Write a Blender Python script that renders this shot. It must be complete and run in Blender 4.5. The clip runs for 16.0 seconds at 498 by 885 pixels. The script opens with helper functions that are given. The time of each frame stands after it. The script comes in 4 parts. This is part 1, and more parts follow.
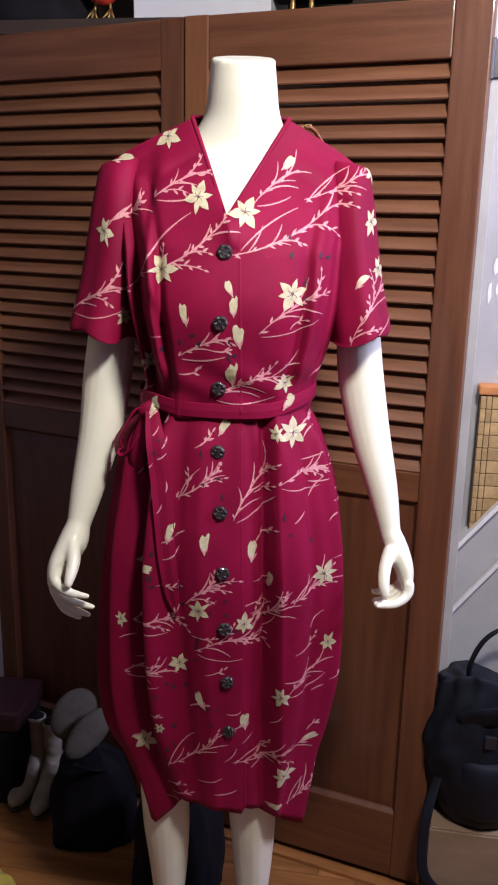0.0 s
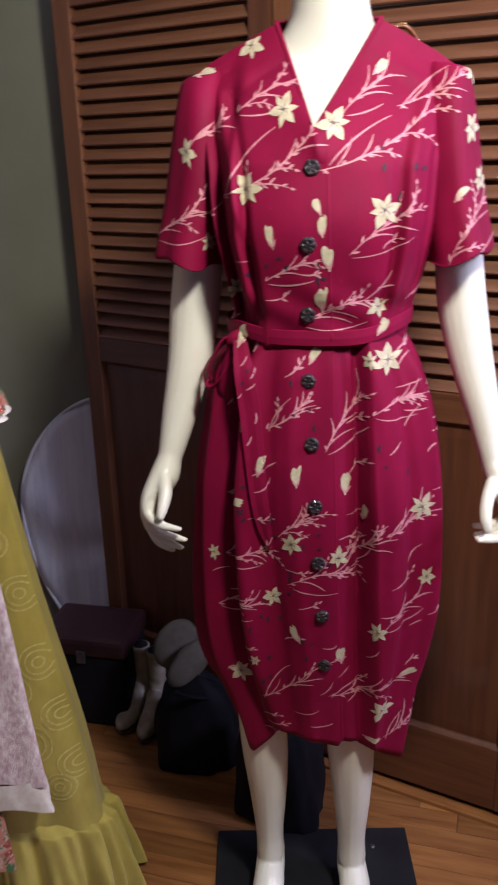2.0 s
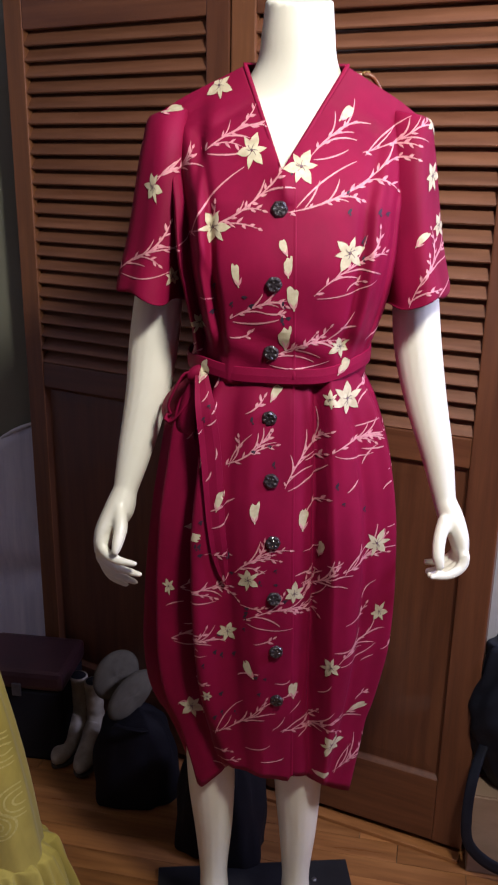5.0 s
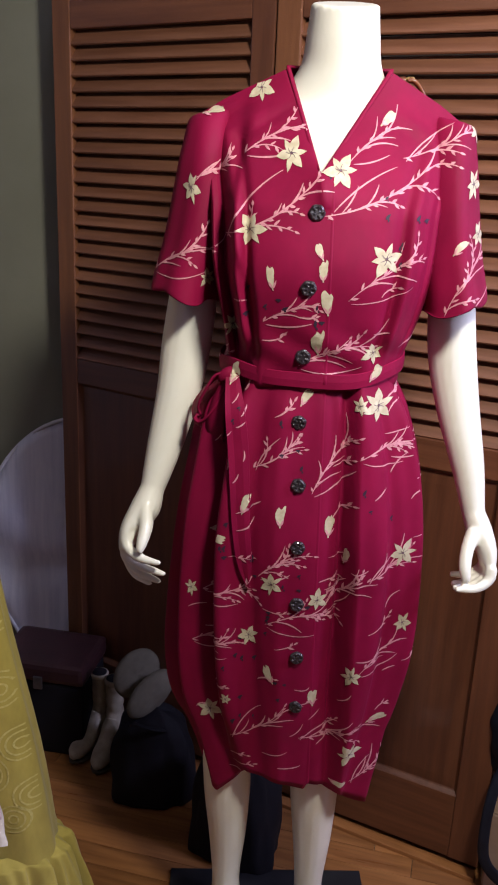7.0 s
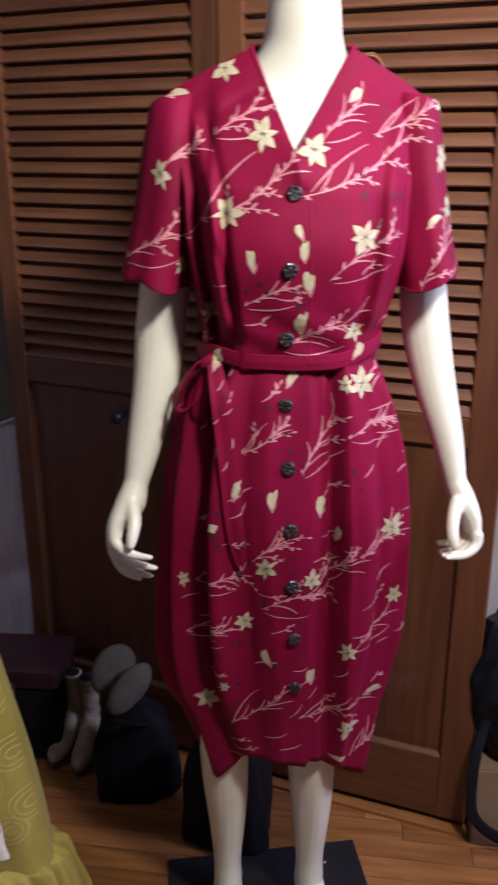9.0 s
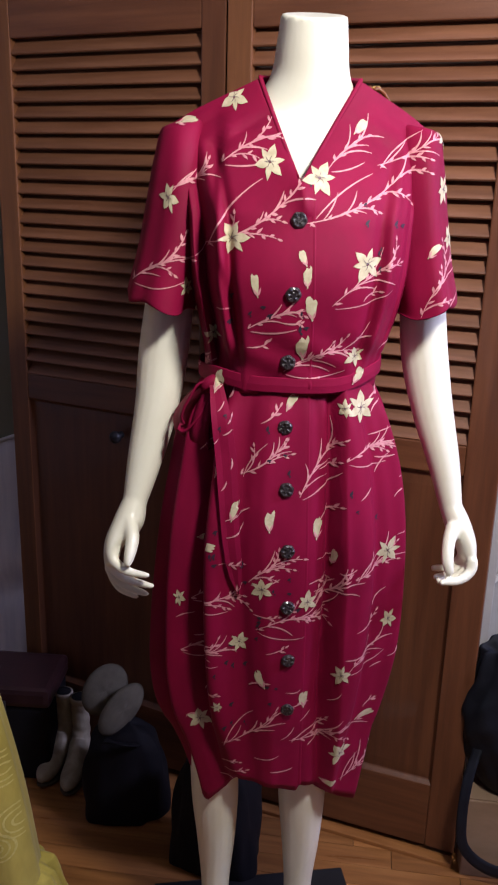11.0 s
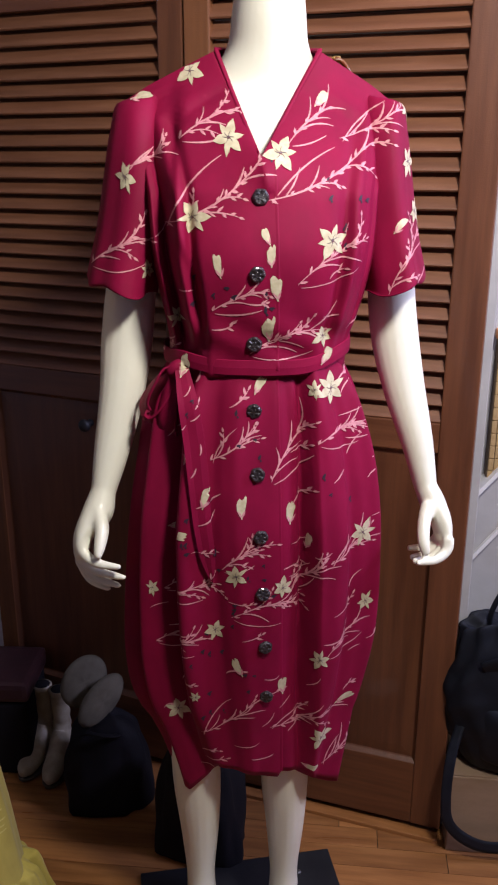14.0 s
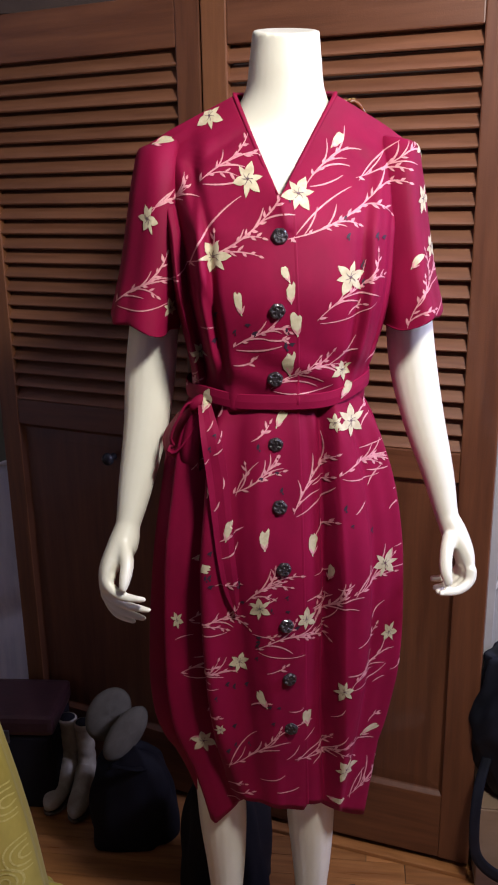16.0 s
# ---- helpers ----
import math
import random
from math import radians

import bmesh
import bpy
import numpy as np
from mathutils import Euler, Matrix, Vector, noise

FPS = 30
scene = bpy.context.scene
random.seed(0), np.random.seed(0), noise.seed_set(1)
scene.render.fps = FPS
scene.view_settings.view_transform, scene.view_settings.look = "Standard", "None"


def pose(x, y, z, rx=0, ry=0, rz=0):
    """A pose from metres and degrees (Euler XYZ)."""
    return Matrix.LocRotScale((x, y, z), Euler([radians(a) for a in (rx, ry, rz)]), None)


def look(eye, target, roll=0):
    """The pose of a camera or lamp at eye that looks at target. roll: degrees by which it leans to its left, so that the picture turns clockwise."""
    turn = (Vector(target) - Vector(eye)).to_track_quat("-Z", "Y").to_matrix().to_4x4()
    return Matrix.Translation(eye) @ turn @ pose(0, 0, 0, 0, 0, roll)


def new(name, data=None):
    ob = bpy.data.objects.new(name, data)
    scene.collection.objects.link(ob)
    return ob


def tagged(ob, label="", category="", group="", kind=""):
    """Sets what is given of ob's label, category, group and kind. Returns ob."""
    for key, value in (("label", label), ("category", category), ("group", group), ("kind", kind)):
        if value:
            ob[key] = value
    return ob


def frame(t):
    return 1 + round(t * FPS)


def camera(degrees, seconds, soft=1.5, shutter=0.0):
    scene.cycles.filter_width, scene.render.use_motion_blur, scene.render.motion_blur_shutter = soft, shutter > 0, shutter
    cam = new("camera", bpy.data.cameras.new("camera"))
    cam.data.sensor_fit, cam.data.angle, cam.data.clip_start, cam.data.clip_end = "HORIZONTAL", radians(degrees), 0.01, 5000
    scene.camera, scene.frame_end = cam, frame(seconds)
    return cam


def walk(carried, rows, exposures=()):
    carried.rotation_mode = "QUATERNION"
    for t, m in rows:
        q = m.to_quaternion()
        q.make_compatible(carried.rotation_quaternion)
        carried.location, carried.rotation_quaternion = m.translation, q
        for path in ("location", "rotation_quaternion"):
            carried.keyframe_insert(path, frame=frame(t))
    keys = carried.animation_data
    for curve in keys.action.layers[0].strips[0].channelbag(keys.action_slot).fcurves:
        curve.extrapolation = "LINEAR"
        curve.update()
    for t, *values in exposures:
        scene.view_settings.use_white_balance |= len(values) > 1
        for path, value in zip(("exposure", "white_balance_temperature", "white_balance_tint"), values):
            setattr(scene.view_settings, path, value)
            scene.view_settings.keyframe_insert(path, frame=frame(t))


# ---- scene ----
cam = camera(32.8, 16.0, soft=1.9, shutter=0.9)
PATH = [
    (0, (0.253, -1.237, 1.489), (-0.068, 0.667, 0.968), 1.2),
    (0.5, (0.288, -1.228, 1.479), (-0.122, 0.659, 0.961), 0.6),
    (1, (0.289, -1.221, 1.486), (-0.251, 0.633, 0.968), -1.3),
    (1.5, (0.279, -1.192, 1.482), (-0.258, 0.637, 0.877), -2.7),
    (2, (0.265, -1.193, 1.469), (-0.287, 0.61, 0.803), -1.8),
    (2.5, (0.249, -1.197, 1.486), (-0.364, 0.602, 0.862), 0.4),
    (3, (0.227, -1.197, 1.453), (-0.347, 0.614, 0.827), 1.5),
    (3.5, (0.208, -1.187, 1.482), (-0.245, 0.651, 0.837), 1.2),
    (3.7, (0.22, -1.184, 1.484), (-0.214, 0.651, 0.819), 0.8),
    (5.8, (0.204, -1.206, 1.496), (-0.167, 0.668, 0.904), 1.3),
    (6, (0.203, -1.204, 1.494), (-0.19, 0.666, 0.905), 1.3),
    (6.5, (0.205, -1.199, 1.493), (-0.203, 0.662, 0.885), 2.8),
    (7, (0.215, -1.194, 1.489), (-0.24, 0.653, 0.874), 2.5),
    (7.5, (0.182, -1.187, 1.492), (-0.198, 0.683, 0.893), 2.1),
    (8, (0.138, -1.181, 1.511), (-0.143, 0.722, 0.963), -0.9),
    (8.5, (0.121, -1.192, 1.491), (-0.102, 0.692, 0.855), -0.8),
    (9, (0.113, -1.204, 1.491), (-0.151, 0.668, 0.838), -0.0),
    (9.2, (0.108, -1.211, 1.492), (-0.188, 0.66, 0.852), 0.6),
    (11.3, (0.112, -1.221, 1.488), (-0.144, 0.679, 0.916), 1.6),
    (11.5, (0.113, -1.221, 1.495), (-0.149, 0.682, 0.939), 1.4),
    (12, (0.114, -1.216, 1.492), (-0.141, 0.687, 0.929), 1.2),
    (12.5, (0.114, -1.206, 1.494), (-0.142, 0.691, 0.917), 0.3),
    (13, (0.112, -1.202, 1.492), (-0.15, 0.693, 0.911), 0.6),
    (13.5, (0.115, -1.199, 1.494), (-0.153, 0.693, 0.901), -0.3),
    (14, (0.12, -1.19, 1.485), (-0.085, 0.695, 0.848), 0.1),
    (14.5, (0.117, -1.18, 1.489), (-0.094, 0.703, 0.85), -0.7),
    (15, (0.117, -1.191, 1.492), (-0.123, 0.701, 0.888), -0.7),
    (15.5, (0.118, -1.203, 1.494), (-0.138, 0.695, 0.914), -0.9),
    (16, (0.119, -1.206, 1.496), (-0.135, 0.694, 0.926), -1.0),
]
walk(cam, [(t, look(eye, target, roll)) for t, eye, target, roll in PATH])

# ---------------------------------------------------------------- light
world = bpy.data.worlds.new("world")
scene.world = world
world.use_nodes = True
world.node_tree.nodes["Background"].inputs[0].default_value = (0.56, 0.62, 1.0, 1)
world.node_tree.nodes["Background"].inputs[1].default_value = 0.15


def area_lamp(name, eye, target, size, watts, colour):
    data = bpy.data.lights.new(name, "AREA")
    data.shape, data.size, data.energy, data.color = "DISK", size, watts, colour
    ob = new(name, data)
    ob.matrix_world = look(eye, target)
    return ob


# key light from the upper right, its height set to match the falloff
area_lamp("pendant_lamp_light", (0.56, -0.70, 2.15), (-0.05, 0.15, 1.08), 0.20, 22.5, (1.0, 0.953, 0.93))
area_lamp("hall_window_light", (1.72, -0.05, 2.05), (0.2, 0.38, 1.55), 0.5, 34, (0.60, 0.61, 1.0))


# ---------------------------------------------------------------- materials
def material(name, base, second=None, rough=0.5, metal=0.0, grain=(30, 30, 30), fine=400.0, bump=0.15, vary=0.0, coat=0.0, sheen=0.0, gloss=0.5, detail=6.0, spread=(0.35, 0.65)):
    """A surface of two colours mixed by stretched noise, with finer grain in its relief and gloss."""
    m = bpy.data.materials.new(name)
    m.use_nodes = True
    n, link = m.node_tree.nodes, m.node_tree.links.new
    p = n["Principled BSDF"]
    second = second or tuple(0.75 * c for c in base)
    place = n.new("ShaderNodeTexCoord")
    stretch = n.new("ShaderNodeMapping")
    stretch.inputs["Scale"].default_value = grain
    link(place.outputs["Object"], stretch.inputs["Vector"])
    info = n.new("ShaderNodeObjectInfo")
    shift = n.new("ShaderNodeVectorMath")
    shift.operation = "SCALE"
    shift.inputs[0].default_value = (7.0, 13.0, 5.0)
    link(info.outputs["Random"], shift.inputs["Scale"])
    link(shift.outputs[0], stretch.inputs["Location"])
    big = n.new("ShaderNodeTexNoise")
    big.inputs["Scale"].default_value, big.inputs["Detail"].default_value, big.inputs["Roughness"].default_value = 1.0, detail, 0.6
    link(stretch.outputs[0], big.inputs["Vector"])
    ramp = n.new("ShaderNodeValToRGB")
    ramp.color_ramp.elements[0].position, ramp.color_ramp.elements[1].position = spread
    ramp.color_ramp.elements[0].color, ramp.color_ramp.elements[1].color = (*second, 1), (*base, 1)
    link(big.outputs["Fac"], ramp.inputs[0])
    colour = ramp.outputs[0]
    if vary:
        tone = n.new("ShaderNodeMapRange")
        tone.inputs["To Min"].default_value, tone.inputs["To Max"].default_value = 1 - vary, 1 + vary
        link(info.outputs["Random"], tone.inputs["Value"])
        hsv = n.new("ShaderNodeHueSaturation")
        link(tone.outputs[0], hsv.inputs["Value"])
        link(colour, hsv.inputs["Color"])
        colour = hsv.outputs[0]
    link(colour, p.inputs["Base Color"])
    small = n.new("ShaderNodeTexNoise")
    small.inputs["Scale"].default_value, small.inputs["Detail"].default_value = fine, 3.0
    link(place.outputs["Object"], small.inputs["Vector"])
    dull = n.new("ShaderNodeMapRange")
    dull.inputs["To Min"].default_value, dull.inputs["To Max"].default_value = max(0.03, rough - 0.08), min(1.0, rough + 0.08)
    link(big.outputs["Fac"], dull.inputs["Value"])
    link(dull.outputs[0], p.inputs["Roughness"])
    if bump:
        add = n.new("ShaderNodeMath")
        add.operation = "ADD"
        link(big.outputs["Fac"], add.inputs[0])
        link(small.outputs["Fac"], add.inputs[1])
        relief = n.new("ShaderNodeBump")
        relief.inputs["Strength"].default_value, relief.inputs["Distance"].default_value = bump, 0.002
        link(add.outputs[0], relief.inputs["Height"])
        link(relief.outputs[0], p.inputs["Normal"])
    p.inputs["Metallic"].default_value = metal
    p.inputs["Specular IOR Level"].default_value = gloss
    p.inputs["Coat Weight"].default_value = coat
    p.inputs["Sheen Weight"].default_value = sheen
    return m


WOOD_X = material("stained_wood_across", (0.180, 0.067, 0.029), (0.112, 0.039, 0.017), 0.42, grain=(3, 40, 45), vary=0.10, coat=0.15)
WOOD_Z = material("stained_wood_upright", (0.160, 0.058, 0.025), (0.102, 0.035, 0.016), 0.42, grain=(45, 40, 3), vary=0.06, coat=0.15)
SLAT = material("slat_wood", (0.236, 0.100, 0.050), (0.163, 0.064, 0.031), 0.45, grain=(4, 60, 60), vary=0.12, coat=0.1)
HONEY = material("honey_wood_edge", (0.235, 0.093, 0.035), (0.16, 0.06, 0.024), 0.45, grain=(45, 40, 3))
PLANK = material("floor_oak", (0.36, 0.155, 0.050), (0.21, 0.082, 0.026), 0.3, grain=(4, 45, 45), vary=0.2, coat=0.2)
GREEN = material("sage_plaster", (0.235, 0.235, 0.165), (0.215, 0.215, 0.148), 0.8, grain=(5, 5, 5), fine=250, bump=0.12)
# near-black brown: the shade inside the closet is put into the colour
CLOSET = material("closet_shade_brown", (0.05, 0.03, 0.02), (0.035, 0.02, 0.015), 0.8, grain=(8, 8, 8))
PLASTER = material("grey_plaster", (0.46, 0.45, 0.44), (0.38, 0.37, 0.365), 0.7, grain=(6, 6, 6), fine=200, bump=0.15)
# the ceiling is out of view, kept pale to bounce fill light
CEIL = material("ceiling_paint", (0.80, 0.79, 0.78), (0.75, 0.74, 0.73), 0.8, grain=(4, 4, 4))
# bluish tint chosen so that unseen walls bounce cool fill into the shadows
FILL_BOUNCE = material("bluish_bounce_paint", (0.50, 0.51, 0.62), (0.45, 0.46, 0.56), 0.8, grain=(4, 4, 4))
WHITE = material("white_gloss_paint", (0.78, 0.77, 0.74), (0.68, 0.67, 0.64), 0.32, grain=(12, 12, 12), fine=150, bump=0.1)
SKIN = material("cream_mannequin_paint", (0.87, 0.855, 0.70), (0.84, 0.815, 0.66), 0.33, grain=(9, 9, 9), fine=120, bump=0.03, coat=0.15)
CLOTH = material("crimson_crepe", (0.245, 0.0032, 0.039), (0.190, 0.0025, 0.030), 0.66, grain=(14, 14, 8), fine=1500, bump=0.06, gloss=0.16)
CREAM = material("cream_print", (0.63, 0.57, 0.38), (0.46, 0.39, 0.24), 0.7, grain=(70, 70, 70), fine=1500, bump=0.05)
ROSE = material("pale_rose_print", (0.68, 0.32, 0.33), (0.52, 0.19, 0.22), 0.65, grain=(120, 120, 120), fine=1500, bump=0.05)
SLATE = material("slate_print", (0.030, 0.010, 0.026), (0.020, 0.008, 0.020), 0.65, grain=(120, 120, 120), bump=0.05)
STAMEN = material("stamen_print", (0.20, 0.13, 0.13), (0.13, 0.08, 0.09), 0.65, grain=(120, 120, 120), bump=0.05)
BUTTON = material("carved_black_button", (0.03, 0.022, 0.024), (0.015, 0.012, 0.014), 0.30, grain=(200, 200, 200), fine=700, bump=0.5, coat=0.25)
STEEL = material("dull_steel", (0.30, 0.30, 0.31), (0.2, 0.2, 0.21), 0.4, 0.9, grain=(30, 30, 30))
DARKBASE = material("dark_coated_steel", (0.028, 0.028, 0.032), (0.02, 0.02, 0.023), 0.42, 0.3, grain=(15, 15, 15), fine=150)
BAG = material("black_nylon", (0.010, 0.012, 0.019), (0.006, 0.007, 0.012), 0.62, grain=(25, 25, 25), fine=900, bump=0.2, gloss=0.2)
CARD = material("brown_cardboard", (0.30, 0.20, 0.125), (0.25, 0.165, 0.10), 0.8, grain=(12, 3, 30), fine=300)
BRICK = material("tan_brick", (0.45, 0.30, 0.13), (0.34, 0.22, 0.09), 0.8, grain=(60, 60, 60), vary=0.15)
# saturated orange that paints the warm glow on top of the brick pier
GLOW = material("orange_glow", (0.62, 0.26, 0.08), (0.5, 0.19, 0.06), 0.7, grain=(30, 30, 30))
MORTAR = material("dark_mortar", (0.12, 0.08, 0.045), (0.09, 0.06, 0.035), 0.9, grain=(30, 30, 30))
BOOT = material("cream_leather", (0.47, 0.42, 0.31), (0.31, 0.26, 0.18), 0.45, grain=(20, 20, 20), fine=250, bump=0.25)
SOLE = material("worn_sole", (0.10, 0.075, 0.05), (0.06, 0.045, 0.03), 0.7, grain=(30, 30, 30))
FELT = material("grey_felt", (0.20, 0.175, 0.14), (0.17, 0.15, 0.12), 0.95, grain=(15, 15, 15), fine=600, bump=0.25, sheen=0.3)
TAUPE = material("taupe_hat_cloth", (0.135, 0.118, 0.082), (0.100, 0.086, 0.058), 0.9, grain=(18, 18, 18), fine=700, bump=0.3)
OXBLOOD = material("oxblood_leather", (0.050, 0.018, 0.020), (0.030, 0.011, 0.013), 0.42, grain=(14, 14, 14), fine=200, bump=0.2)
INK = material("black_cloth", (0.011, 0.010, 0.013), (0.008, 0.007, 0.009), 0.8, grain=(14, 14, 14), fine=500, bump=0.3, gloss=0.2)
SHEET = material("white_crinkled_film", (0.92, 0.93, 0.97), (0.76, 0.78, 0.85), 0.3, grain=(34, 34, 2.5), fine=40, bump=0.8)
MUSTARD = material("mustard_cotton", (0.51, 0.415, 0.085), (0.39, 0.315, 0.06), 0.85, grain=(20, 20, 8), fine=900, bump=0.15, sheen=0.2)
STITCH = material("pale_yellow_stitching", (0.66, 0.58, 0.20), (0.5, 0.43, 0.12), 0.8, grain=(200, 200, 200), fine=900, bump=0.3)
PINK = material("pale_pink_lace", (0.78, 0.68, 0.63), (0.50, 0.33, 0.33), 0.85, grain=(110, 110, 60), fine=400, bump=0.6)
IVORY = material("ivory_trim", (0.78, 0.72, 0.62), (0.66, 0.58, 0.48), 0.8, grain=(60, 60, 60), fine=500, bump=0.4)
PURPLE = material("violet_satin", (0.10, 0.014, 0.24), (0.06, 0.008, 0.16), 0.4, grain=(12, 12, 6), fine=900, bump=0.1)
RED = material("red_glaze", (0.62, 0.05, 0.025), (0.45, 0.03, 0.018), 0.25, grain=(30, 30, 30), coat=0.4)
GOLD = material("gilt_metal", (0.60, 0.40, 0.14), (0.42, 0.27, 0.09), 0.3, 0.8, grain=(40, 40, 40))
# white paint darkened to grey: dim light on stair side and jamb is in the colour
SHADED_WHITE = material("shaded_white_paint", (0.44, 0.43, 0.41), (0.37, 0.36, 0.345), 0.5, grain=(8, 8, 8), fine=150, bump=0.1)
BOXWHITE = material("white_carton", (0.74, 0.74, 0.76), (0.68, 0.68, 0.70), 0.6, grain=(6, 6, 6))
SHELL = material("tortoiseshell", (0.24, 0.075, 0.02), (0.09, 0.03, 0.012), 0.25, grain=(90, 90, 90), coat=0.4)


def patterned(name, stops, scale, rough=0.8):
    """A floral cotton: patches of several colours in uneven cells."""
    m = bpy.data.materials.new(name)
    m.use_nodes = True
    n, link = m.node_tree.nodes, m.node_tree.links.new
    p = n["Principled BSDF"]
    place = n.new("ShaderNodeTexCoord")
    warp = n.new("ShaderNodeTexNoise")
    warp.inputs["Scale"].default_value = scale * 0.6
    link(place.outputs["Object"], warp.inputs["Vector"])
    mix = n.new("ShaderNodeMixRGB")
    mix.inputs[0].default_value = 0.12
    link(place.outputs["Object"], mix.inputs[1])
    link(warp.outputs["Color"], mix.inputs[2])
    cell = n.new("ShaderNodeTexVoronoi")
    cell.inputs["Scale"].default_value = scale
    link(mix.outputs[0], cell.inputs["Vector"])
    split = n.new("ShaderNodeSeparateColor")
    link(cell.outputs["Color"], split.inputs[0])
    ramp = n.new("ShaderNodeValToRGB")
    ramp.color_ramp.interpolation = "CONSTANT"
    for i, c in enumerate(stops):
        e = ramp.color_ramp.elements[i] if i < 2 else ramp.color_ramp.elements.new(0.5)
        e.position, e.color = i / len(stops), (*c, 1)
    link(split.outputs[0], ramp.inputs[0])
    link(ramp.outputs[0], p.inputs["Base Color"])
    p.inputs["Roughness"].default_value = rough
    fine = n.new("ShaderNodeTexNoise")
    fine.inputs["Scale"].default_value = 700
    link(place.outputs["Object"], fine.inputs["Vector"])
    relief = n.new("ShaderNodeBump")
    relief.inputs["Strength"].default_value, relief.inputs["Distance"].default_value = 0.15, 0.001
    link(fine.outputs[0], relief.inputs["Height"])
    link(relief.outputs[0], p.inputs["Normal"])
    return m


FLORAL = patterned("coral_floral_cotton", [(0.42, 0.13, 0.09), (0.50, 0.34, 0.25), (0.06, 0.16, 0.06), (0.46, 0.20, 0.14), (0.24, 0.10, 0.20), (0.30, 0.06, 0.04), (0.36, 0.30, 0.22)], 62)


# ---------------------------------------------------------------- mesh helpers
def mesh_ob(name, bm, mat, parent=None, label="", smooth=False):
    me = bpy.data.meshes.new(name)
    bmesh.ops.recalc_face_normals(bm, faces=bm.faces)
    bm.to_mesh(me)
    bm.free()
    me.materials.append(mat)
    if smooth:
        me.polygons.foreach_set("use_smooth", [True] * len(me.polygons))
    ob = new(name, me)
    if parent is not None:
        ob.parent = parent
    if label:
        ob["label"] = label
    return ob


def part(name, bm, mat, parent, label="", smooth=False):
    return mesh_ob(name, bm, mat, parent, label, smooth)


def empty(name, m, label, category, group="", kind=""):
    ob = new(name)
    ob.matrix_world = m
    ob.empty_display_size = 0.05
    return tagged(ob, label, category, group, kind)


def box(x0, x1, y0, y1, z0, z1, bevel=0.0, bm=None):
    bm = bm or bmesh.new()
    vs = bmesh.ops.create_cube(bm, size=1.0, matrix=Matrix.Translation(((x0 + x1) / 2, (y0 + y1) / 2, (z0 + z1) / 2)) @ Matrix.Diagonal((abs(x1 - x0), abs(y1 - y0), abs(z1 - z0), 1)))["verts"]
    if bevel:
        es = list({e for v in vs for e in v.link_edges})
        bmesh.ops.bevel(bm, geom=es, offset=bevel, segments=2, affect="EDGES", profile=0.6)
    return bm


def loft(rings, closed=True, cap=True, bm=None):
    """Skins rows of points, each row a ring (closed) or a strip (open)."""
    bm = bm or bmesh.new()
    rows = [[bm.verts.new(p) for p in r] for r in rings]
    n = len(rings[0])
    for a, b in zip(rows, rows[1:]):
        for i in range(n if closed else n - 1):
            j = (i + 1) % n
            bm.faces.new((a[i], a[j], b[j], b[i]))
    if closed and cap:
        for r in (rows[0], rows[-1]):
            bm.faces.new(r)
    return bm


def smooth_path(points, count):
    """Points along a smooth curve through the given rows of numbers."""
    pts = [np.array(p, float) for p in points]
    pts = [2 * pts[0] - pts[1]] + pts + [2 * pts[-1] - pts[-2]]
    out = []
    for i in range(count):
        s = i / (count - 1) * (len(pts) - 3)
        k = min(int(s), len(pts) - 4)
        f = s - k
        a, b, c, d = pts[k : k + 4]
        out.append(0.5 * (2 * b + (c - a) * f + (2 * a - 5 * b + 4 * c - d) * f * f + (3 * b - a - 3 * c + d) * f**3))
    return out


def tube(points, count=16, sides=12, bm=None, cap=True, start=(1, 0, 0)):
    """A tube through rows of x, y, z, half-width and half-depth (the width lies along start)."""
    path = smooth_path(points, count)
    rings = []
    for i, p in enumerate(path):
        way = Vector(path[min(i + 1, count - 1)][:3] - path[max(i - 1, 0)][:3]).normalized()
        side = (Vector(start) - way * way.dot(Vector(start))).normalized()
        up = way.cross(side)
        rings.append([Vector(p[:3]) + side * (p[3] * math.cos(a)) + up * (p[4] * math.sin(a)) for a in (2 * math.pi * k / sides for k in range(sides))])
    return loft(rings, True, cap, bm)


def blob(x, y, z, rx, ry, rz, bm=None, turn=(0, 0, 0), seg=16):
    bm = bm or bmesh.new()
    bmesh.ops.create_uvsphere(bm, u_segments=seg, v_segments=seg // 2 + 2, radius=1.0, matrix=pose(x, y, z, *turn) @ Matrix.Diagonal((rx, ry, rz, 1)))
    return bm


def strip(points, width_way, thick=0.002, bm=None, count=30):
    """A folded ribbon through rows of x, y, z and half-width, with a little thickness."""
    path = smooth_path(points, count)
    rings = []
    for i, p in enumerate(path):
        way = Vector(path[min(i + 1, count - 1)][:3] - path[max(i - 1, 0)][:3]).normalized()
        side = (Vector(width_way) - way * way.dot(Vector(width_way))).normalized()
        up = way.cross(side) * thick
        c, w = Vector(p[:3]), side * p[3]
        rings.append([c - w - up, c - w * 0.4 - up * 1.6, c + w * 0.4 - up * 0.6, c + w - up, c + w + up, c + w * 0.4 + up * 1.4, c - w * 0.4 + up * 0.4, c - w + up])
    return loft(rings, True, True, bm)


def prism(outline, y0, y1, bm=None):
    """An upright slab with the given x, z outline between two y."""
    bm = bm or bmesh.new()
    a = [bm.verts.new((x, y0, z)) for x, z in outline]
    b = [bm.verts.new((x, y1, z)) for x, z in outline]
    bm.faces.new(a)
    bm.faces.new(b[::-1])
    for i in range(len(a)):
        j = (i + 1) % len(a)
        bm.faces.new((a[i], b[i], b[j], a[j]))
    return bm


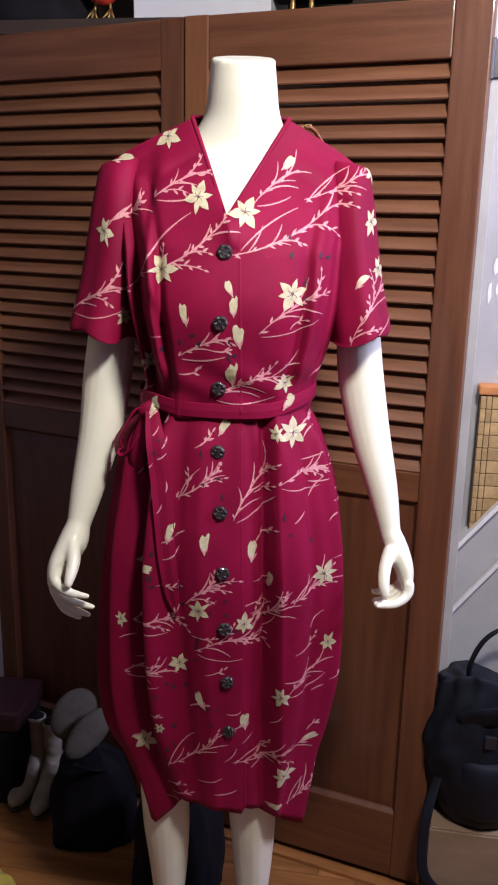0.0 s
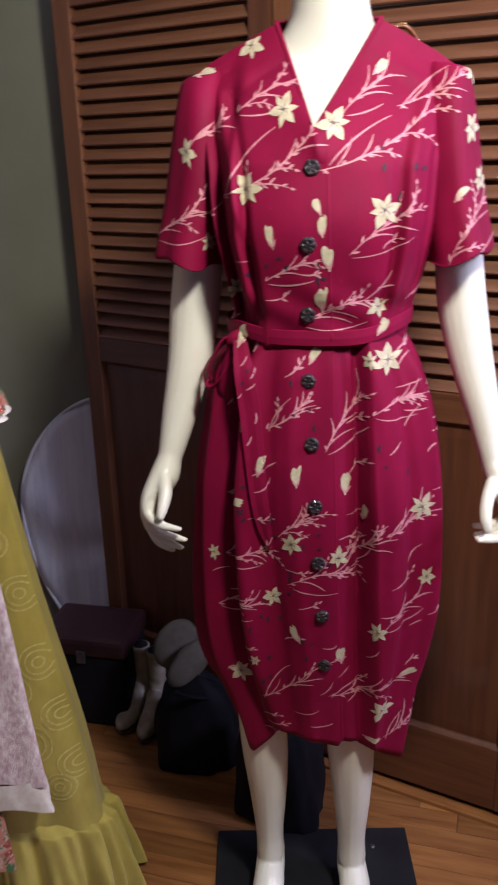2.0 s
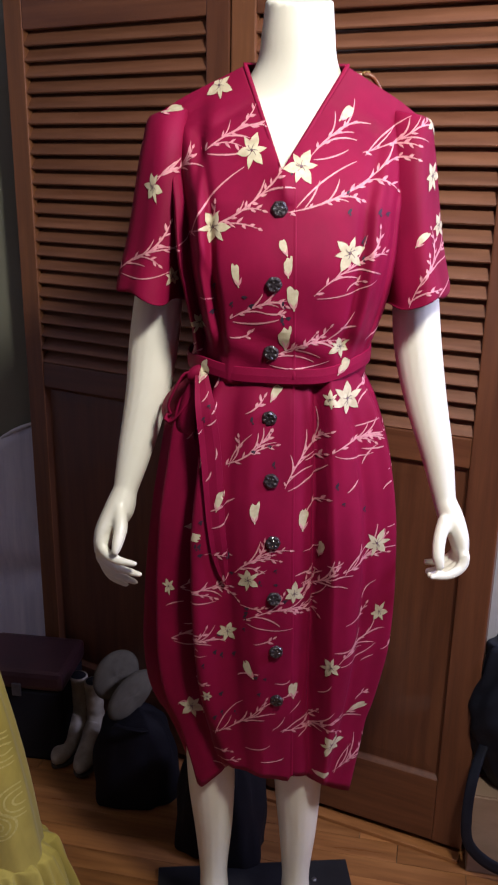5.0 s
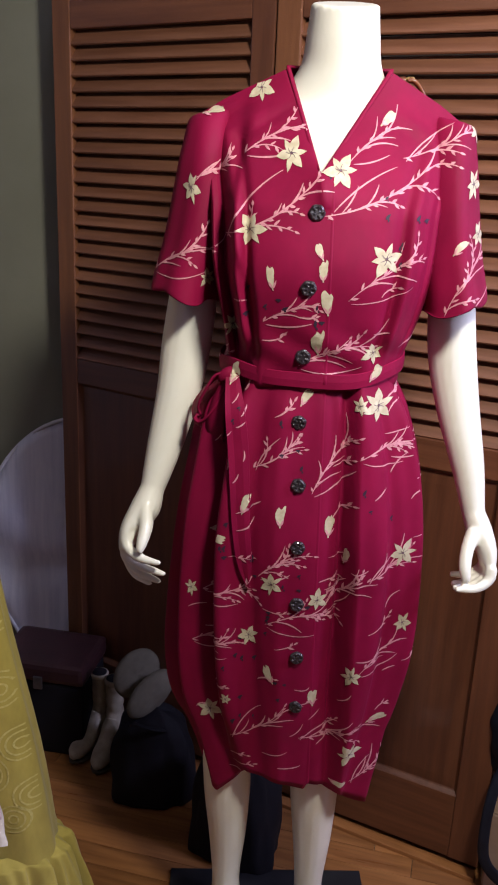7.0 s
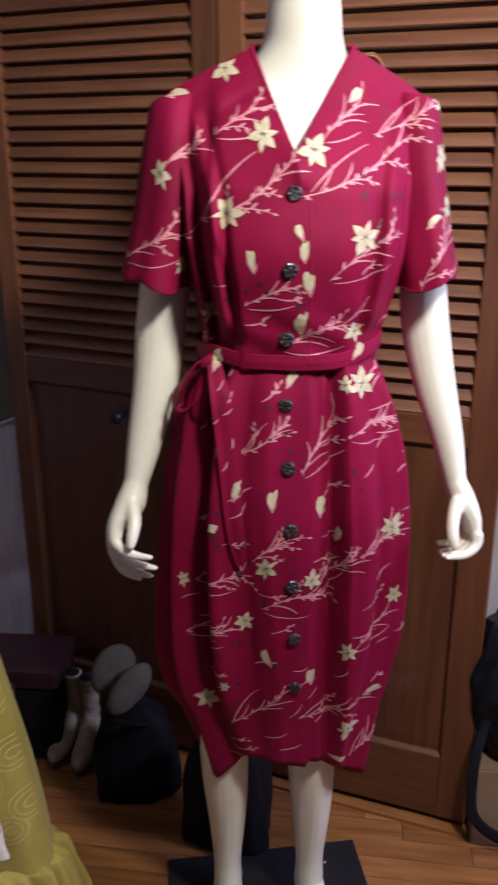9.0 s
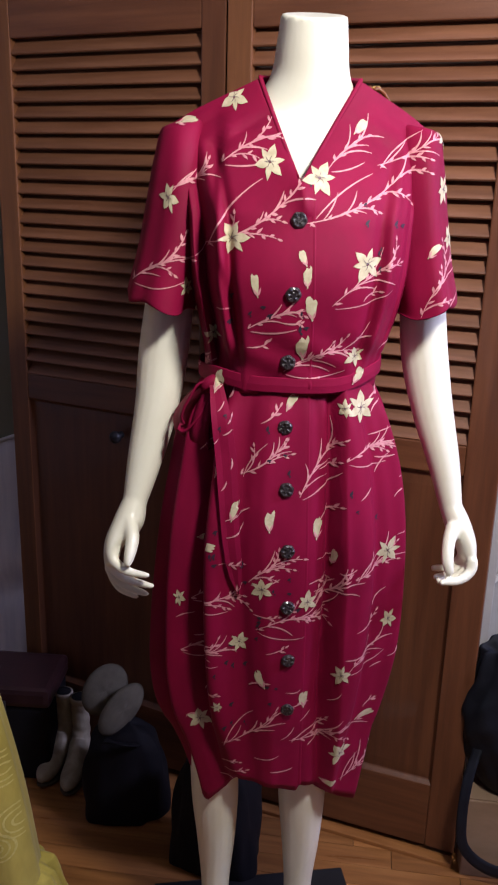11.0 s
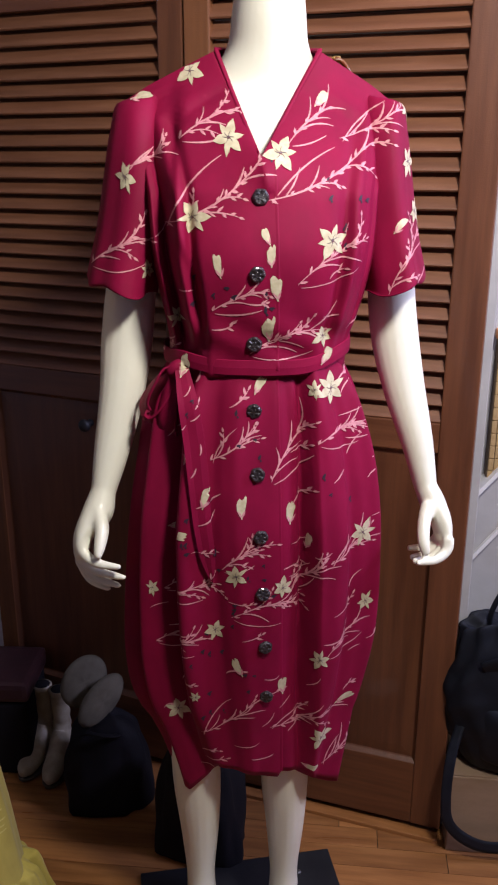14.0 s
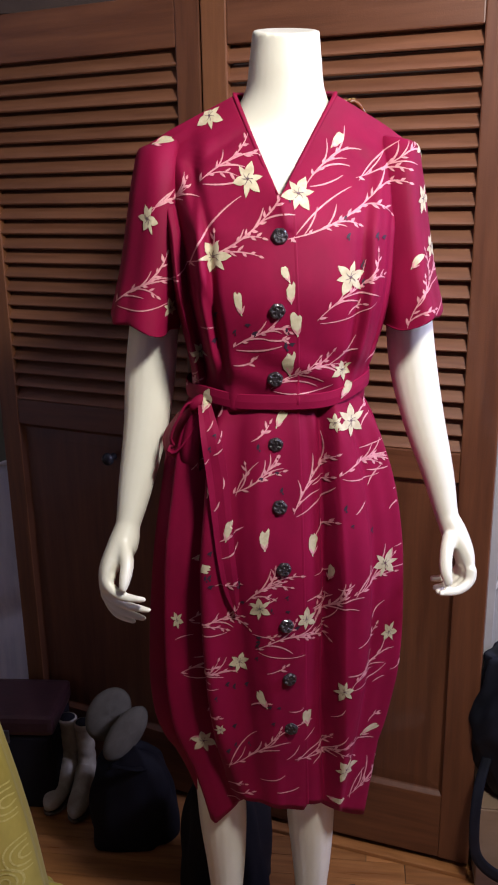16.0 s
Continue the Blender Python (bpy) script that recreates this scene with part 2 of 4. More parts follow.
# ---------------------------------------------------------------- the room
def setting(name, bm, mat, label, category):
    return tagged(mesh_ob(name, bm, mat), label, category, kind="structure")


TOP = 1.865          # top of the doors
RIGHT_LEAF = pose(0.3885, 0.416, 0, 0, 0, -12.7)
floor = setting("floor", box(-2.4, 2.4, -3.2, 2.0, -0.06, -0.004), MORTAR, "worn honey-brown strip wood floor", "floor")
setting("wall_back", box(-2.4, -0.765, 0.815, 0.915, 0, 2.45), GREEN, "dull sage green painted wall", "wall")
# closet walls carry the unlit dark behind the louvers in their colour
setting("wall_closet_back", box(-0.735, 0.46, 1.05, 1.13, 0, 2.45), CLOSET, "closet back wall, coloured dark for the unlit inside", "wall")
setting("wall_closet_side", box(-0.765, -0.72, 0.80, 1.05, 0, 1.80), CLOSET, "closet side wall, coloured dark for the unlit inside", "wall")
setting("wall_hall", box(0.415, 2.4, 0.55, 0.65, 0, 2.45), PLASTER, "pale grey painted plaster wall in the hall", "wall")
# unseen walls that close the room and act as cool reflectors
setting("wall_left", box(-2.5, -2.4, -3.2, 0.9, 0, 2.45), FILL_BOUNCE, "unseen side wall, tinted to bounce cool fill", "wall")
setting("wall_right", box(2.4, 2.5, -3.2, 0.65, 0, 2.45), FILL_BOUNCE, "unseen side wall, tinted to bounce cool fill", "wall")
setting("wall_front", box(-2.5, 2.5, -3.3, -3.2, 0, 2.45), FILL_BOUNCE, "unseen wall facing the closet, tinted to bounce cool fill", "wall")
setting("ceiling", box(-2.5, 2.5, -3.3, 1.2, 2.45, 2.55), CEIL, "plain off-white ceiling", "ceiling")
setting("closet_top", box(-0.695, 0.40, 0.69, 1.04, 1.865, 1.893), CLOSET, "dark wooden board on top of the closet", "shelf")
setting("threshold", box(-0.585, 0.0, -0.030, -0.002, -0.003, 0.010, 0.003), PLANK, "narrow wooden strip along the foot of the door", "trim").matrix_world = RIGHT_LEAF
# white jamb, its shade painted in as grey
jamb = setting("door_jamb", box(0.394, 0.413, 0.452, 0.55, 0, 2.02, 0.002), SHADED_WHITE, "white door jamb greyed for shade, with a dark hinge", "trim")


def hinge(z):
    bm = box(0.394, 0.410, 0.443, 0.4515, z - 0.032, z + 0.032, 0.001)
    tube([(0.394, 0.440, z - 0.034, 0.005, 0.005), (0.394, 0.440, z + 0.034, 0.005, 0.005)], 2, 10, bm)
    return part("hinge", bm, DARKBASE, jamb, "dark metal butt hinge")


hinge(1.765)
hinge(0.35)


# ---------------------------------------------------------------- louvered doors
def louvered_door(name, m, label, LEAF, s0, hi, low):
    """A leaf with its hinge corner at the origin; it runs to -x, its face at y = 0."""
    door = empty(name, m, label, "door", "louvered closet doors", "structure")
    s, d = 0.052, 0.034
    lo, mid0, mid1, bot = 0.015, low - 0.062, low, 0.180
    part("stile", box(-s0, 0, 0, d, lo, TOP, 0.003), WOOD_Z, door)
    part("stile", box(-LEAF, -LEAF + s, 0, d, lo, TOP, 0.003), HONEY, door)
    part("top_rail", box(-LEAF + s, -s0, 0.0015, d - 0.001, hi, TOP - 0.001, 0.003), WOOD_X, door)
    part("middle_rail", box(-LEAF + s, -s0, 0.0015, d - 0.001, mid0, mid1, 0.003), WOOD_X, door)
    part("bottom_rail", box(-LEAF + s, -s0, 0.0015, d - 0.001, lo, bot, 0.003), WOOD_X, door)
    # sunk panel with a sloped border
    x0, x1, z0, z1 = -LEAF + s, -s0, bot, mid0
    rings = []
    for inset, y in ((0.0, 0.0032), (0.006, 0.0125), (0.009, 0.0145), (0.034, 0.0125)):
        rings.append([(x0 + inset, y, z0 + inset), (x1 - inset, y, z0 + inset), (x1 - inset, y, z1 - inset), (x0 + inset, y, z1 - inset)])
    bm = loft(rings, True, False)
    bm.faces.new([bm.verts.new(p) for p in rings[-1]])
    part("panel", bm, WOOD_Z, door)
    bm = box(x0 - 0.004, x1 + 0.004, 0.022, 0.028, z0 - 0.004, z1 + 0.004)
    part("panel_back", bm, WOOD_Z, door)
    count = 23
    pitch = (hi - mid1) / count
    bm = bmesh.new()
    box(-LEAF + s - 0.003, -s0 + 0.003, -0.0035, 0.0035, -0.0205, 0.0205, 0.003, bm)
    mesh = None
    for i in range(count):
        if mesh is None:
            ob = part("slat", bm, SLAT, door)
            mesh = ob.data
        else:
            ob = new("slat", mesh)
            ob.parent = door
        ob.matrix_local = pose(0, 0.017, mid1 + pitch * (i + 0.5), -38 + random.uniform(-1.2, 1.2), 0, random.uniform(-0.1, 0.1))
    return door


louvered_door("door_1", RIGHT_LEAF, "reddish-brown stained wooden bifold door with louvers above a panel", 0.598, 0.068, 1.765, 0.990)
left_leaf = louvered_door("door_2", pose(-0.1985, 0.5515, 0, 0, 0, -17), "brown stained louvered bifold door folded slightly back", 0.582, 0.054, 1.768, 1.02)
knob = blob(0, -0.024, 0, 0.015, 0.012, 0.015)
tube([(0, -0.020, 0, 0.006, 0.006), (0, 0.002, 0, 0.009, 0.009)], 4, 12, knob)
ob = part("knob", knob, DARKBASE, left_leaf, "small dark round knob", True)
ob.matrix_local = pose(-0.26, 0, 0.905)


# ---------------------------------------------------------------- mannequin
BODY = pose(0.0, 0.10, 0, 0, 0, 10)


def mannequin():
    """A headless standing figure in one mesh."""
    bm = bmesh.new()
    # trunk and neck
    tube([(-0.01, 0.02, 0.80, 0.15, 0.10), (-0.01, 0.02, 0.95, 0.16, 0.105), (-0.01, 0.02, 1.10, 0.13, 0.085), (-0.01, 0.015, 1.20, 0.112, 0.078), (-0.005, 0.0, 1.36, 0.135, 0.10),
          (0.0, 0.01, 1.46, 0.155, 0.085), (0.004, 0.02, 1.545, 0.13, 0.066), (0.006, 0.022, 1.585, 0.092, 0.054), (0.007, 0.016, 1.63, 0.060, 0.052), (0.007, 0.006, 1.675, 0.052, 0.051), (0.007, -0.003, 1.712, 0.0475, 0.048)], 44, 32, bm)
    for s in (-1, 1):
        blob(s * 0.150, 0.02, 1.500, 0.040, 0.040, 0.040, bm)
        blob(s * 0.062 - 0.005, -0.062, 1.385, 0.058, 0.055, 0.06, bm)
        tube([(0.004, 0.02, 1.585, 0.03, 0.03), (s * 0.09, 0.024, 1.555, 0.026, 0.034), (s * 0.145, 0.02, 1.515, 0.03, 0.034)], 10, 14, bm, start=(0, 1, 0))
    # arms
    tube([(-0.152, 0.02, 1.50, 0.036, 0.04), (-0.190, 0.022, 1.36, 0.036, 0.040), (-0.208, 0.018, 1.23, 0.040, 0.040), (-0.219, 0.0, 1.14, 0.0355, 0.035), (-0.238, -0.022, 1.05, 0.028, 0.029), (-0.253, -0.040, 0.985, 0.0195, 0.024)], 26, 18, bm)
    tube([(0.154, 0.02, 1.50, 0.036, 0.04), (0.194, 0.025, 1.36, 0.035, 0.040), (0.211, 0.022, 1.23, 0.038, 0.039), (0.229, 0.010, 1.14, 0.034, 0.034), (0.252, -0.010, 1.05, 0.026, 0.029), (0.267, -0.028, 0.975, 0.018, 0.024)], 26, 18, bm)
    def near(w, k, rows):
        return [(r[0], r[1], w + (r[2] - w) * k, *r[3:]) for r in rows]

    # left-side hand: open, fingers spread downwards and inwards
    tube([(-0.252, -0.040, 0.990, 0.0195, 0.024), (-0.262, -0.052, 0.957, 0.0245, 0.030), (-0.284, -0.062, 0.925, 0.016, 0.035), (-0.289, -0.066, 0.895, 0.012, 0.033)], 14, 16, bm)
    for k, t in (((-0.282, -0.096, 0.910), (-0.228, -0.120, 0.895)), ((-0.288, -0.082, 0.894), (-0.223, -0.108, 0.871)), ((-0.291, -0.066, 0.878), (-0.232, -0.094, 0.850)), ((-0.291, -0.050, 0.866), (-0.250, -0.078, 0.837))):
        m = [(u + v) / 2 for u, v in zip(k, t)]
        tube([(k[0] + 0.002, k[1] + 0.010, k[2] + 0.014, 0.010, 0.010), (*k, 0.0092, 0.0092), (m[0] - 0.006, m[1], m[2] - 0.006, 0.0078, 0.0078), (*t, 0.0052, 0.0052), (t[0] + (t[0] - m[0]) * 0.16, t[1] + (t[1] - m[1]) * 0.16, t[2] + (t[2] - m[2]) * 0.16, 0.0022, 0.0022)], 22, 10, bm)
    tube([(-0.258, -0.066, 0.968, 0.012, 0.013), (-0.252, -0.092, 0.945, 0.0115, 0.012), (-0.255, -0.110, 0.924, 0.0095, 0.010), (-0.259, -0.118, 0.909, 0.006, 0.007)], 12, 10, bm)
    # right-side hand: curled, thumb meets the first finger
    tube(near(0.978, 0.68, [(0.266, -0.028, 0.980, 0.018, 0.024), (0.276, -0.040, 0.945, 0.020, 0.030), (0.288, -0.052, 0.905, 0.016, 0.035), (0.292, -0.058, 0.875, 0.013, 0.034)]), 14, 16, bm)
    for k, (y, z, tip) in enumerate([(-0.086, 0.862, 0.0), (-0.067, 0.856, 0.004), (-0.049, 0.854, 0.006), (-0.031, 0.860, 0.0)]):
        tube(near(0.978, 0.68, [(0.293, y, z + 0.02, 0.010, 0.010), (0.290, y - 0.006, z - 0.008, 0.0090, 0.0090), (0.268, y - 0.016, z - 0.026, 0.0078, 0.0078), (0.236, y - 0.022, z - 0.026 - tip, 0.0052, 0.0052)]), 12, 10, bm)
    tube(near(0.978, 0.68, [(0.264, -0.058, 0.950, 0.012, 0.013), (0.253, -0.080, 0.915, 0.011, 0.012), (0.250, -0.096, 0.880, 0.010, 0.010), (0.254, -0.102, 0.852, 0.0072, 0.0072)]), 12, 10, bm)
    # legs and lifted heels
    for cx, sway in ((-0.112, 0.0), (0.052, 0.008)):
        tube([(cx - 0.006 if cx < 0 else cx, 0.02, 0.90, 0.075, 0.09), (cx - 0.008, 0.01, 0.62, 0.058, 0.066), (cx - 0.006, 0.005, 0.47, 0.046, 0.052), (cx - 0.003, 0.016, 0.37, 0.044, 0.052), (cx, 0.024, 0.27, 0.037, 0.044), (cx, 0.030, 0.16, 0.028, 0.031), (cx + 0.001, 0.034, 0.10, 0.029, 0.034)], 34, 20, bm)
        tube([(cx, 0.056, 0.112, 0.022, 0.020), (cx, 0.040, 0.082, 0.029, 0.030), (cx + sway, -0.01, 0.066, 0.031, 0.028), (cx + sway, -0.07, 0.040, 0.038, 0.019), (cx + sway, -0.12, 0.026, 0.036, 0.013), (cx + sway, -0.155, 0.022, 0.020, 0.009)], 20, 16, bm)
    ob = mesh_ob("mannequin", bm, SKIN, smooth=True)
    ob.matrix_world = BODY
    mod = ob.modifiers.new("merge", "REMESH")
    mod.mode, mod.voxel_size, mod.use_smooth_shade = "VOXEL", 0.0034, True
    mod = ob.modifiers.new("soften", "SMOOTH")
    mod.iterations, mod.factor = 4, 0.5
    return tagged(ob, "headless cream-white glossy female mannequin standing on a plate", "mannequin")


mannequin()
stand = empty("display_stand", BODY @ pose(-0.014, -0.014, 0, 0, 0, 6), "flat dark steel floor stand under the mannequin", "stand")
part("base_plate", box(-0.21, 0.21, -0.205, 0.205, 0.0, 0.010, 0.003), DARKBASE, stand)
part("calf_rod", tube([(0.075, 0.075, 0.008, 0.006, 0.006), (0.074, 0.072, 0.16, 0.006, 0.006)], 3, 10), STEEL, stand, "thin steel support rod", True)
for bx, by in ((0.13, 0.15), (0.10, 0.16)):
    part("bolt", blob(bx, by, 0.011, 0.006, 0.006, 0.003), STEEL, stand, "small steel bolt")


# ---------------------------------------------------------------- dress
def bump_at(a, centre, width):
    d = (a - centre + math.pi) % (2 * math.pi) - math.pi
    return math.exp(-((d / width) ** 2))


from mathutils.bvhtree import BVHTree

FRONT = -math.pi / 2
AROUND = 420


def superpoint(a, hw_l, hw_r, front, back, power=0.86):
    c, s = math.cos(a), math.sin(a)
    x = math.copysign(abs(c) ** power, c) * (hw_r if c > 0 else hw_l)
    y = math.copysign(abs(s) ** power, s) * (back if s > 0 else front)
    return x, y


# z, left half-width, right half-width, front depth, back depth
SKIRT = [(1.200, 0.136, 0.132, 0.108, 0.110), (1.185, 0.139, 0.134, 0.110, 0.112), (1.14, 0.163, 0.156, 0.119, 0.13), (1.05, 0.178, 0.184, 0.127, 0.15), (0.93, 0.195, 0.199, 0.134, 0.16),
         (0.76, 0.207, 0.203, 0.119, 0.17), (0.62, 0.208, 0.189, 0.103, 0.18), (0.54, 0.182, 0.171, 0.093, 0.17), (0.472, 0.150, 0.154, 0.086, 0.15)]
# the uneven front hem
HEM_X = [-0.215, -0.160, -0.121, -0.097, -0.075, -0.015, 0.028, 0.034, 0.062, 0.088, 0.128, 0.152, 0.19]
HEM_Z = [0.535, 0.464, 0.418, 0.464, 0.486, 0.470, 0.458, 0.470, 0.463, 0.441, 0.408, 0.384, 0.374]
# the pressed pleat of the skirt and the tuck of the bodice
PLEAT_Z, PLEAT_X = [0.47, 0.685, 0.887, 1.046, 1.2], [0.087, 0.087, 0.083, 0.074, 0.066]
TUCK_Z, TUCK_X = [1.2, 1.324, 1.387, 1.433, 1.522, 1.6], [-0.091, -0.098, -0.123, -0.127, -0.120, -0.117]
# angles and strengths of the hanging folds of the skirt
FOLDS = [(-0.50, 0.11, 0.012), (-0.80, 0.08, -0.007), (-1.02, 0.10, 0.004), (-1.90, 0.08, -0.005), (-2.10, 0.09, 0.014), (-2.30, 0.08, -0.020), (-2.54, 0.09, 0.015), (-2.76, 0.08, -0.019), (-3.00, 0.10, 0.012), (-0.22, 0.09, -0.012), (-1.70, 0.06, 0.002), (-1.34, 0.05, -0.002), (-1.20, 0.05, 0.001)]


def skirt_point(a, v):
    z, hl, hr, f, b = smooth_path_cache[v]
    x, y = superpoint(a, hl, hr, f, b, 0.86 + 0.26 * min(1.0, max(0.0, (0.95 - z) / 0.45)))
    down = (1.2 - z) / 0.72
    amp = min(1.0, min(1.0, 12 * down + 0.1) * (0.62 + 0.7 * down)) * (1 if z > 0.56 else 1.1)
    push = (1.35 - 0.85 * min(1.0, max(0.0, (0.70 - z) / 0.16))) * sum(k * bump_at(a, c + 0.05 * math.sin(3 * down + c), w) for c, w, k in FOLDS) * amp
    push += 0.0026 * math.sin(9 * a + 5 * down) * down + 0.0022 * math.sin(23 * a + 3 * math.sin(5 * a)) * math.exp(-down * 7) * min(1.0, 14 * down)
    if y < 0:
        line = float(np.interp(z, PLEAT_Z, PLEAT_X))
        dx = x - line
        side = 1 / (1 + math.exp(-max(-40.0, min(40.0, dx / 0.0013))))
        push += side * 0.010 * math.exp(-max(0.0, dx) / 0.030) - (1 - side) * (0.044 - 0.018 * min(1.0, max(0.0, (0.65 - z) / 0.15))) * math.exp(-max(0.0, -dx) / 0.021) * min(1.0, 0.45 + 1.8 * down)
    r = math.hypot(x, y)
    k = 1 + push / r
    # uneven hem
    if v > 40:
        lift = (v - 40) / 8
        rise = float(np.interp(x - 0.008, HEM_X, HEM_Z)) if y < 0 else (0.54 if x < 0 else 0.40 + 0.14 * min(1.0, y / 0.07))
        z += lift * (rise - 0.472)
    return Vector((x * k - 0.008, y * k, z))


smooth_path_cache = smooth_path(SKIRT, 49)


def bodice_low(a, v):
    # waist to arm level
    rows = [(1.185, 0.138, 0.131, 0.108, 0.110), (1.23, 0.139, 0.136, 0.116, 0.108), (1.29, 0.150, 0.155, 0.132, 0.11), (1.36, 0.165, 0.168, 0.143, 0.112), (1.44, 0.172, 0.174, 0.128, 0.105)]
    return smooth_path(rows, 25)[v]


BODICE_LOW = [bodice_low(0, v) for v in range(25)]


def neckline(a):
    c, s = math.cos(a), math.sin(a)
    if s < 0:
        t = min(1.0, abs(c) ** 0.72)
        v = Vector((-0.008, -0.114, 1.486))
        end = Vector((math.copysign(0.070, c) + 0.009, -0.008, 1.628))
        p = v.lerp(end, t)
        p.y += 0.014 * math.sin(math.pi * t)
        return p
    return Vector((0.009 + 0.070 * c, -0.008 + 0.078 * s, 1.628 + 0.008 * s))


def bodice_point(a, v):
    if v < 25:
        z, hl, hr, f, b = BODICE_LOW[v]
        x, y = superpoint(a, hl, hr, f, b)
        p = Vector((x, y, z))
    else:
        z, hl, hr, f, b = BODICE_LOW[24]
        x, y = superpoint(a, hl, hr, f, b)
        s = (v - 24) / 24
        base, top = Vector((x, y, z)), neckline(a)
        p = base.lerp(top, s)
        w = abs(math.cos(a))
        tip = Vector((math.copysign(0.191, math.cos(a)), 0.016, 1.568))
        over = base.lerp(tip, s / 0.45) if s < 0.45 else tip.lerp(top, (s - 0.45) / 0.55)
        corner = math.exp(-(((s - 0.45) / 0.10) ** 2))
        over.z -= 0.004 * corner
        p = p.lerp(over, w**1.6)
        hump = 4 * s * (1 - s)
        p.y -= 0.010 * hump * (1 - w) if math.sin(a) < 0 else -0.03 * hump * (1 - w)
    z = p.z
    amp = min(1.0, max(0.12, (z - 1.20) / 0.06)) if z < 1.50 else max(0.0, 1 - (z - 1.50) / 0.09)
    # pressed tuck and soft folds below the bust
    for c, wd, k in ((-2.18, 0.05, -0.008), (-2.33, 0.08, 0.012), (-2.52, 0.06, -0.013), (-0.95, 0.07, -0.006), (-0.80, 0.08, 0.007), (-2.72, 0.08, 0.012), (-0.50, 0.07, -0.006)):
        p.y -= 1.5 * k * bump_at(a, c, wd) * amp * (0.5 + 0.5 * min(1, (1.48 - min(z, 1.48)) / 0.1))
    if math.sin(a) < 0:
        line = float(np.interp(z, TUCK_Z, TUCK_X))
        fade = min(1.0, max(0.0, (1.600 - z) / 0.06))
        dx = p.x - line
        side = 1 / (1 + math.exp(-max(-40.0, min(40.0, dx / 0.0032))))
        p.y -= (side * 0.011 * math.exp(-max(0.0, dx) / 0.03) - (1 - side) * 0.013 * math.exp(-max(0.0, -dx) / 0.018)) * fade
    if z < 1.33:
        p.y -= 0.003 * math.sin(11 * a) * (1.33 - z) / 0.13 * (math.sin(a) < 0)
        p.y -= 0.0035 * math.sin(z * 95 + 2 * p.x * 30) * math.exp(-(((z - 1.245) / 0.03) ** 2)) * (math.sin(a) < 0)
    p.x -= 0.004
    return p


def ring_mesh(fn, levels, first=0):
    rings = [[fn(2 * math.pi * k / AROUND, v) for k in range(AROUND)] for v in range(first, levels)]
    return loft(rings, True, False)


def sleeve(side):
    """A short set-in sleeve, flared and open at its hem."""
    rows = [(0.167, 0.02, 1.566, 0.010, 0.012), (0.176, 0.018, 1.562, 0.032, 0.036), (0.178, 0.018, 1.516, 0.042, 0.060), (0.185, 0.016, 1.445, 0.048, 0.072), (0.196, 0.012, 1.375, 0.050, 0.076), (0.210, 0.006, 1.312, 0.052, 0.080), (0.211, 0.006, 1.302, 0.052, 0.080)]
    path = smooth_path(rows, 30)
    rings = []
    for i, (x, y, z, hw, hd) in enumerate(path):
        ring = []
        f = i / 29
        for k in range(48):
            a = 2 * math.pi * k / 48
            fold = 1 + f * (0.085 * math.sin(3 * a + 0.6) + 0.055 * math.sin(5 * a + 1.9 * side) + 0.025 * math.sin(8 * a))
            px, py = hw * math.cos(a) * fold * (0.90 if side > 0 and math.cos(a) > 0 else 1.0), hd * math.sin(a) * fold
            tilt = 0.20 * px * f + 0.35 * px * (1 - f)
            ring.append(Vector((side * (x + px) - (0.012 * f if side > 0 else 0.0), y + py, z + tilt * (1 if f > 0.4 else -1.2 + f * 5.5) + 0.004 * math.sin(4 * a) * f)))
        rings.append(ring)
    # turned-in hem
    rings.append([Vector((p.x - side * 0.0 + (side * 0.211 - p.x) * 0.05, p.y + (0.008 - p.y) * 0.05, p.z + 0.004)) for p in rings[-1]])
    bm = loft(rings, True, False)
    return bm


dress = empty("dress", BODY, "crimson crepe button-front dress printed with cream lilies", "dress")
bodice_bm = ring_mesh(bodice_point, 49)
skirt_bm = ring_mesh(skirt_point, 49)
sleeve_bms = [sleeve(-1), sleeve(1)]

# belt tied at the side
rings = []
for k in range(193):
    a = 2 * math.pi * k / 192
    ring = []
    for dz, out in ((-0.0115, 0.0055), (-0.0105, 0.0072), (0.0, 0.0080), (0.0105, 0.0072), (0.0115, 0.0055), (0.0, 0.001)):
        x, y = superpoint(a, 0.139 + out, 0.133 + out, 0.110 + out, 0.112 + out)
        sag = 0.004 * math.sin(a * 2 + 0.5) - 0.003 * math.cos(a) + 0.024 * max(0.0, math.cos(a)) ** 1.3
        ring.append(Vector((x - 0.006, y, 1.201 + dz + sag + 0.0015 * math.sin(7 * a))))
    rings.append(ring)
belt_pieces = [("belt", loft(rings, True, False))]
KX, KY, KZ = -0.128, -0.072, 1.190
knot = blob(KX, KY, KZ, 0.014, 0.012, 0.018, None, (10, 20, 15))
blob(KX - 0.006, KY - 0.004, KZ + 0.004, 0.010, 0.010, 0.016, knot, (0, 50, 0))
belt_pieces.append(("belt_knot", knot))
belt_pieces.append(("belt_loop", strip([(KX, KY, KZ, 0.010), (KX - 0.025, KY + 0.004, KZ - 0.006, 0.016), (KX - 0.052, KY + 0.015, KZ - 0.050, 0.020), (KX - 0.046, KY + 0.010, KZ - 0.075, 0.018), (KX - 0.022, KY - 0.002, KZ - 0.045, 0.014), (KX, KY, KZ, 0.009)], (0.35, -0.75, 0.5), 0.0015)))
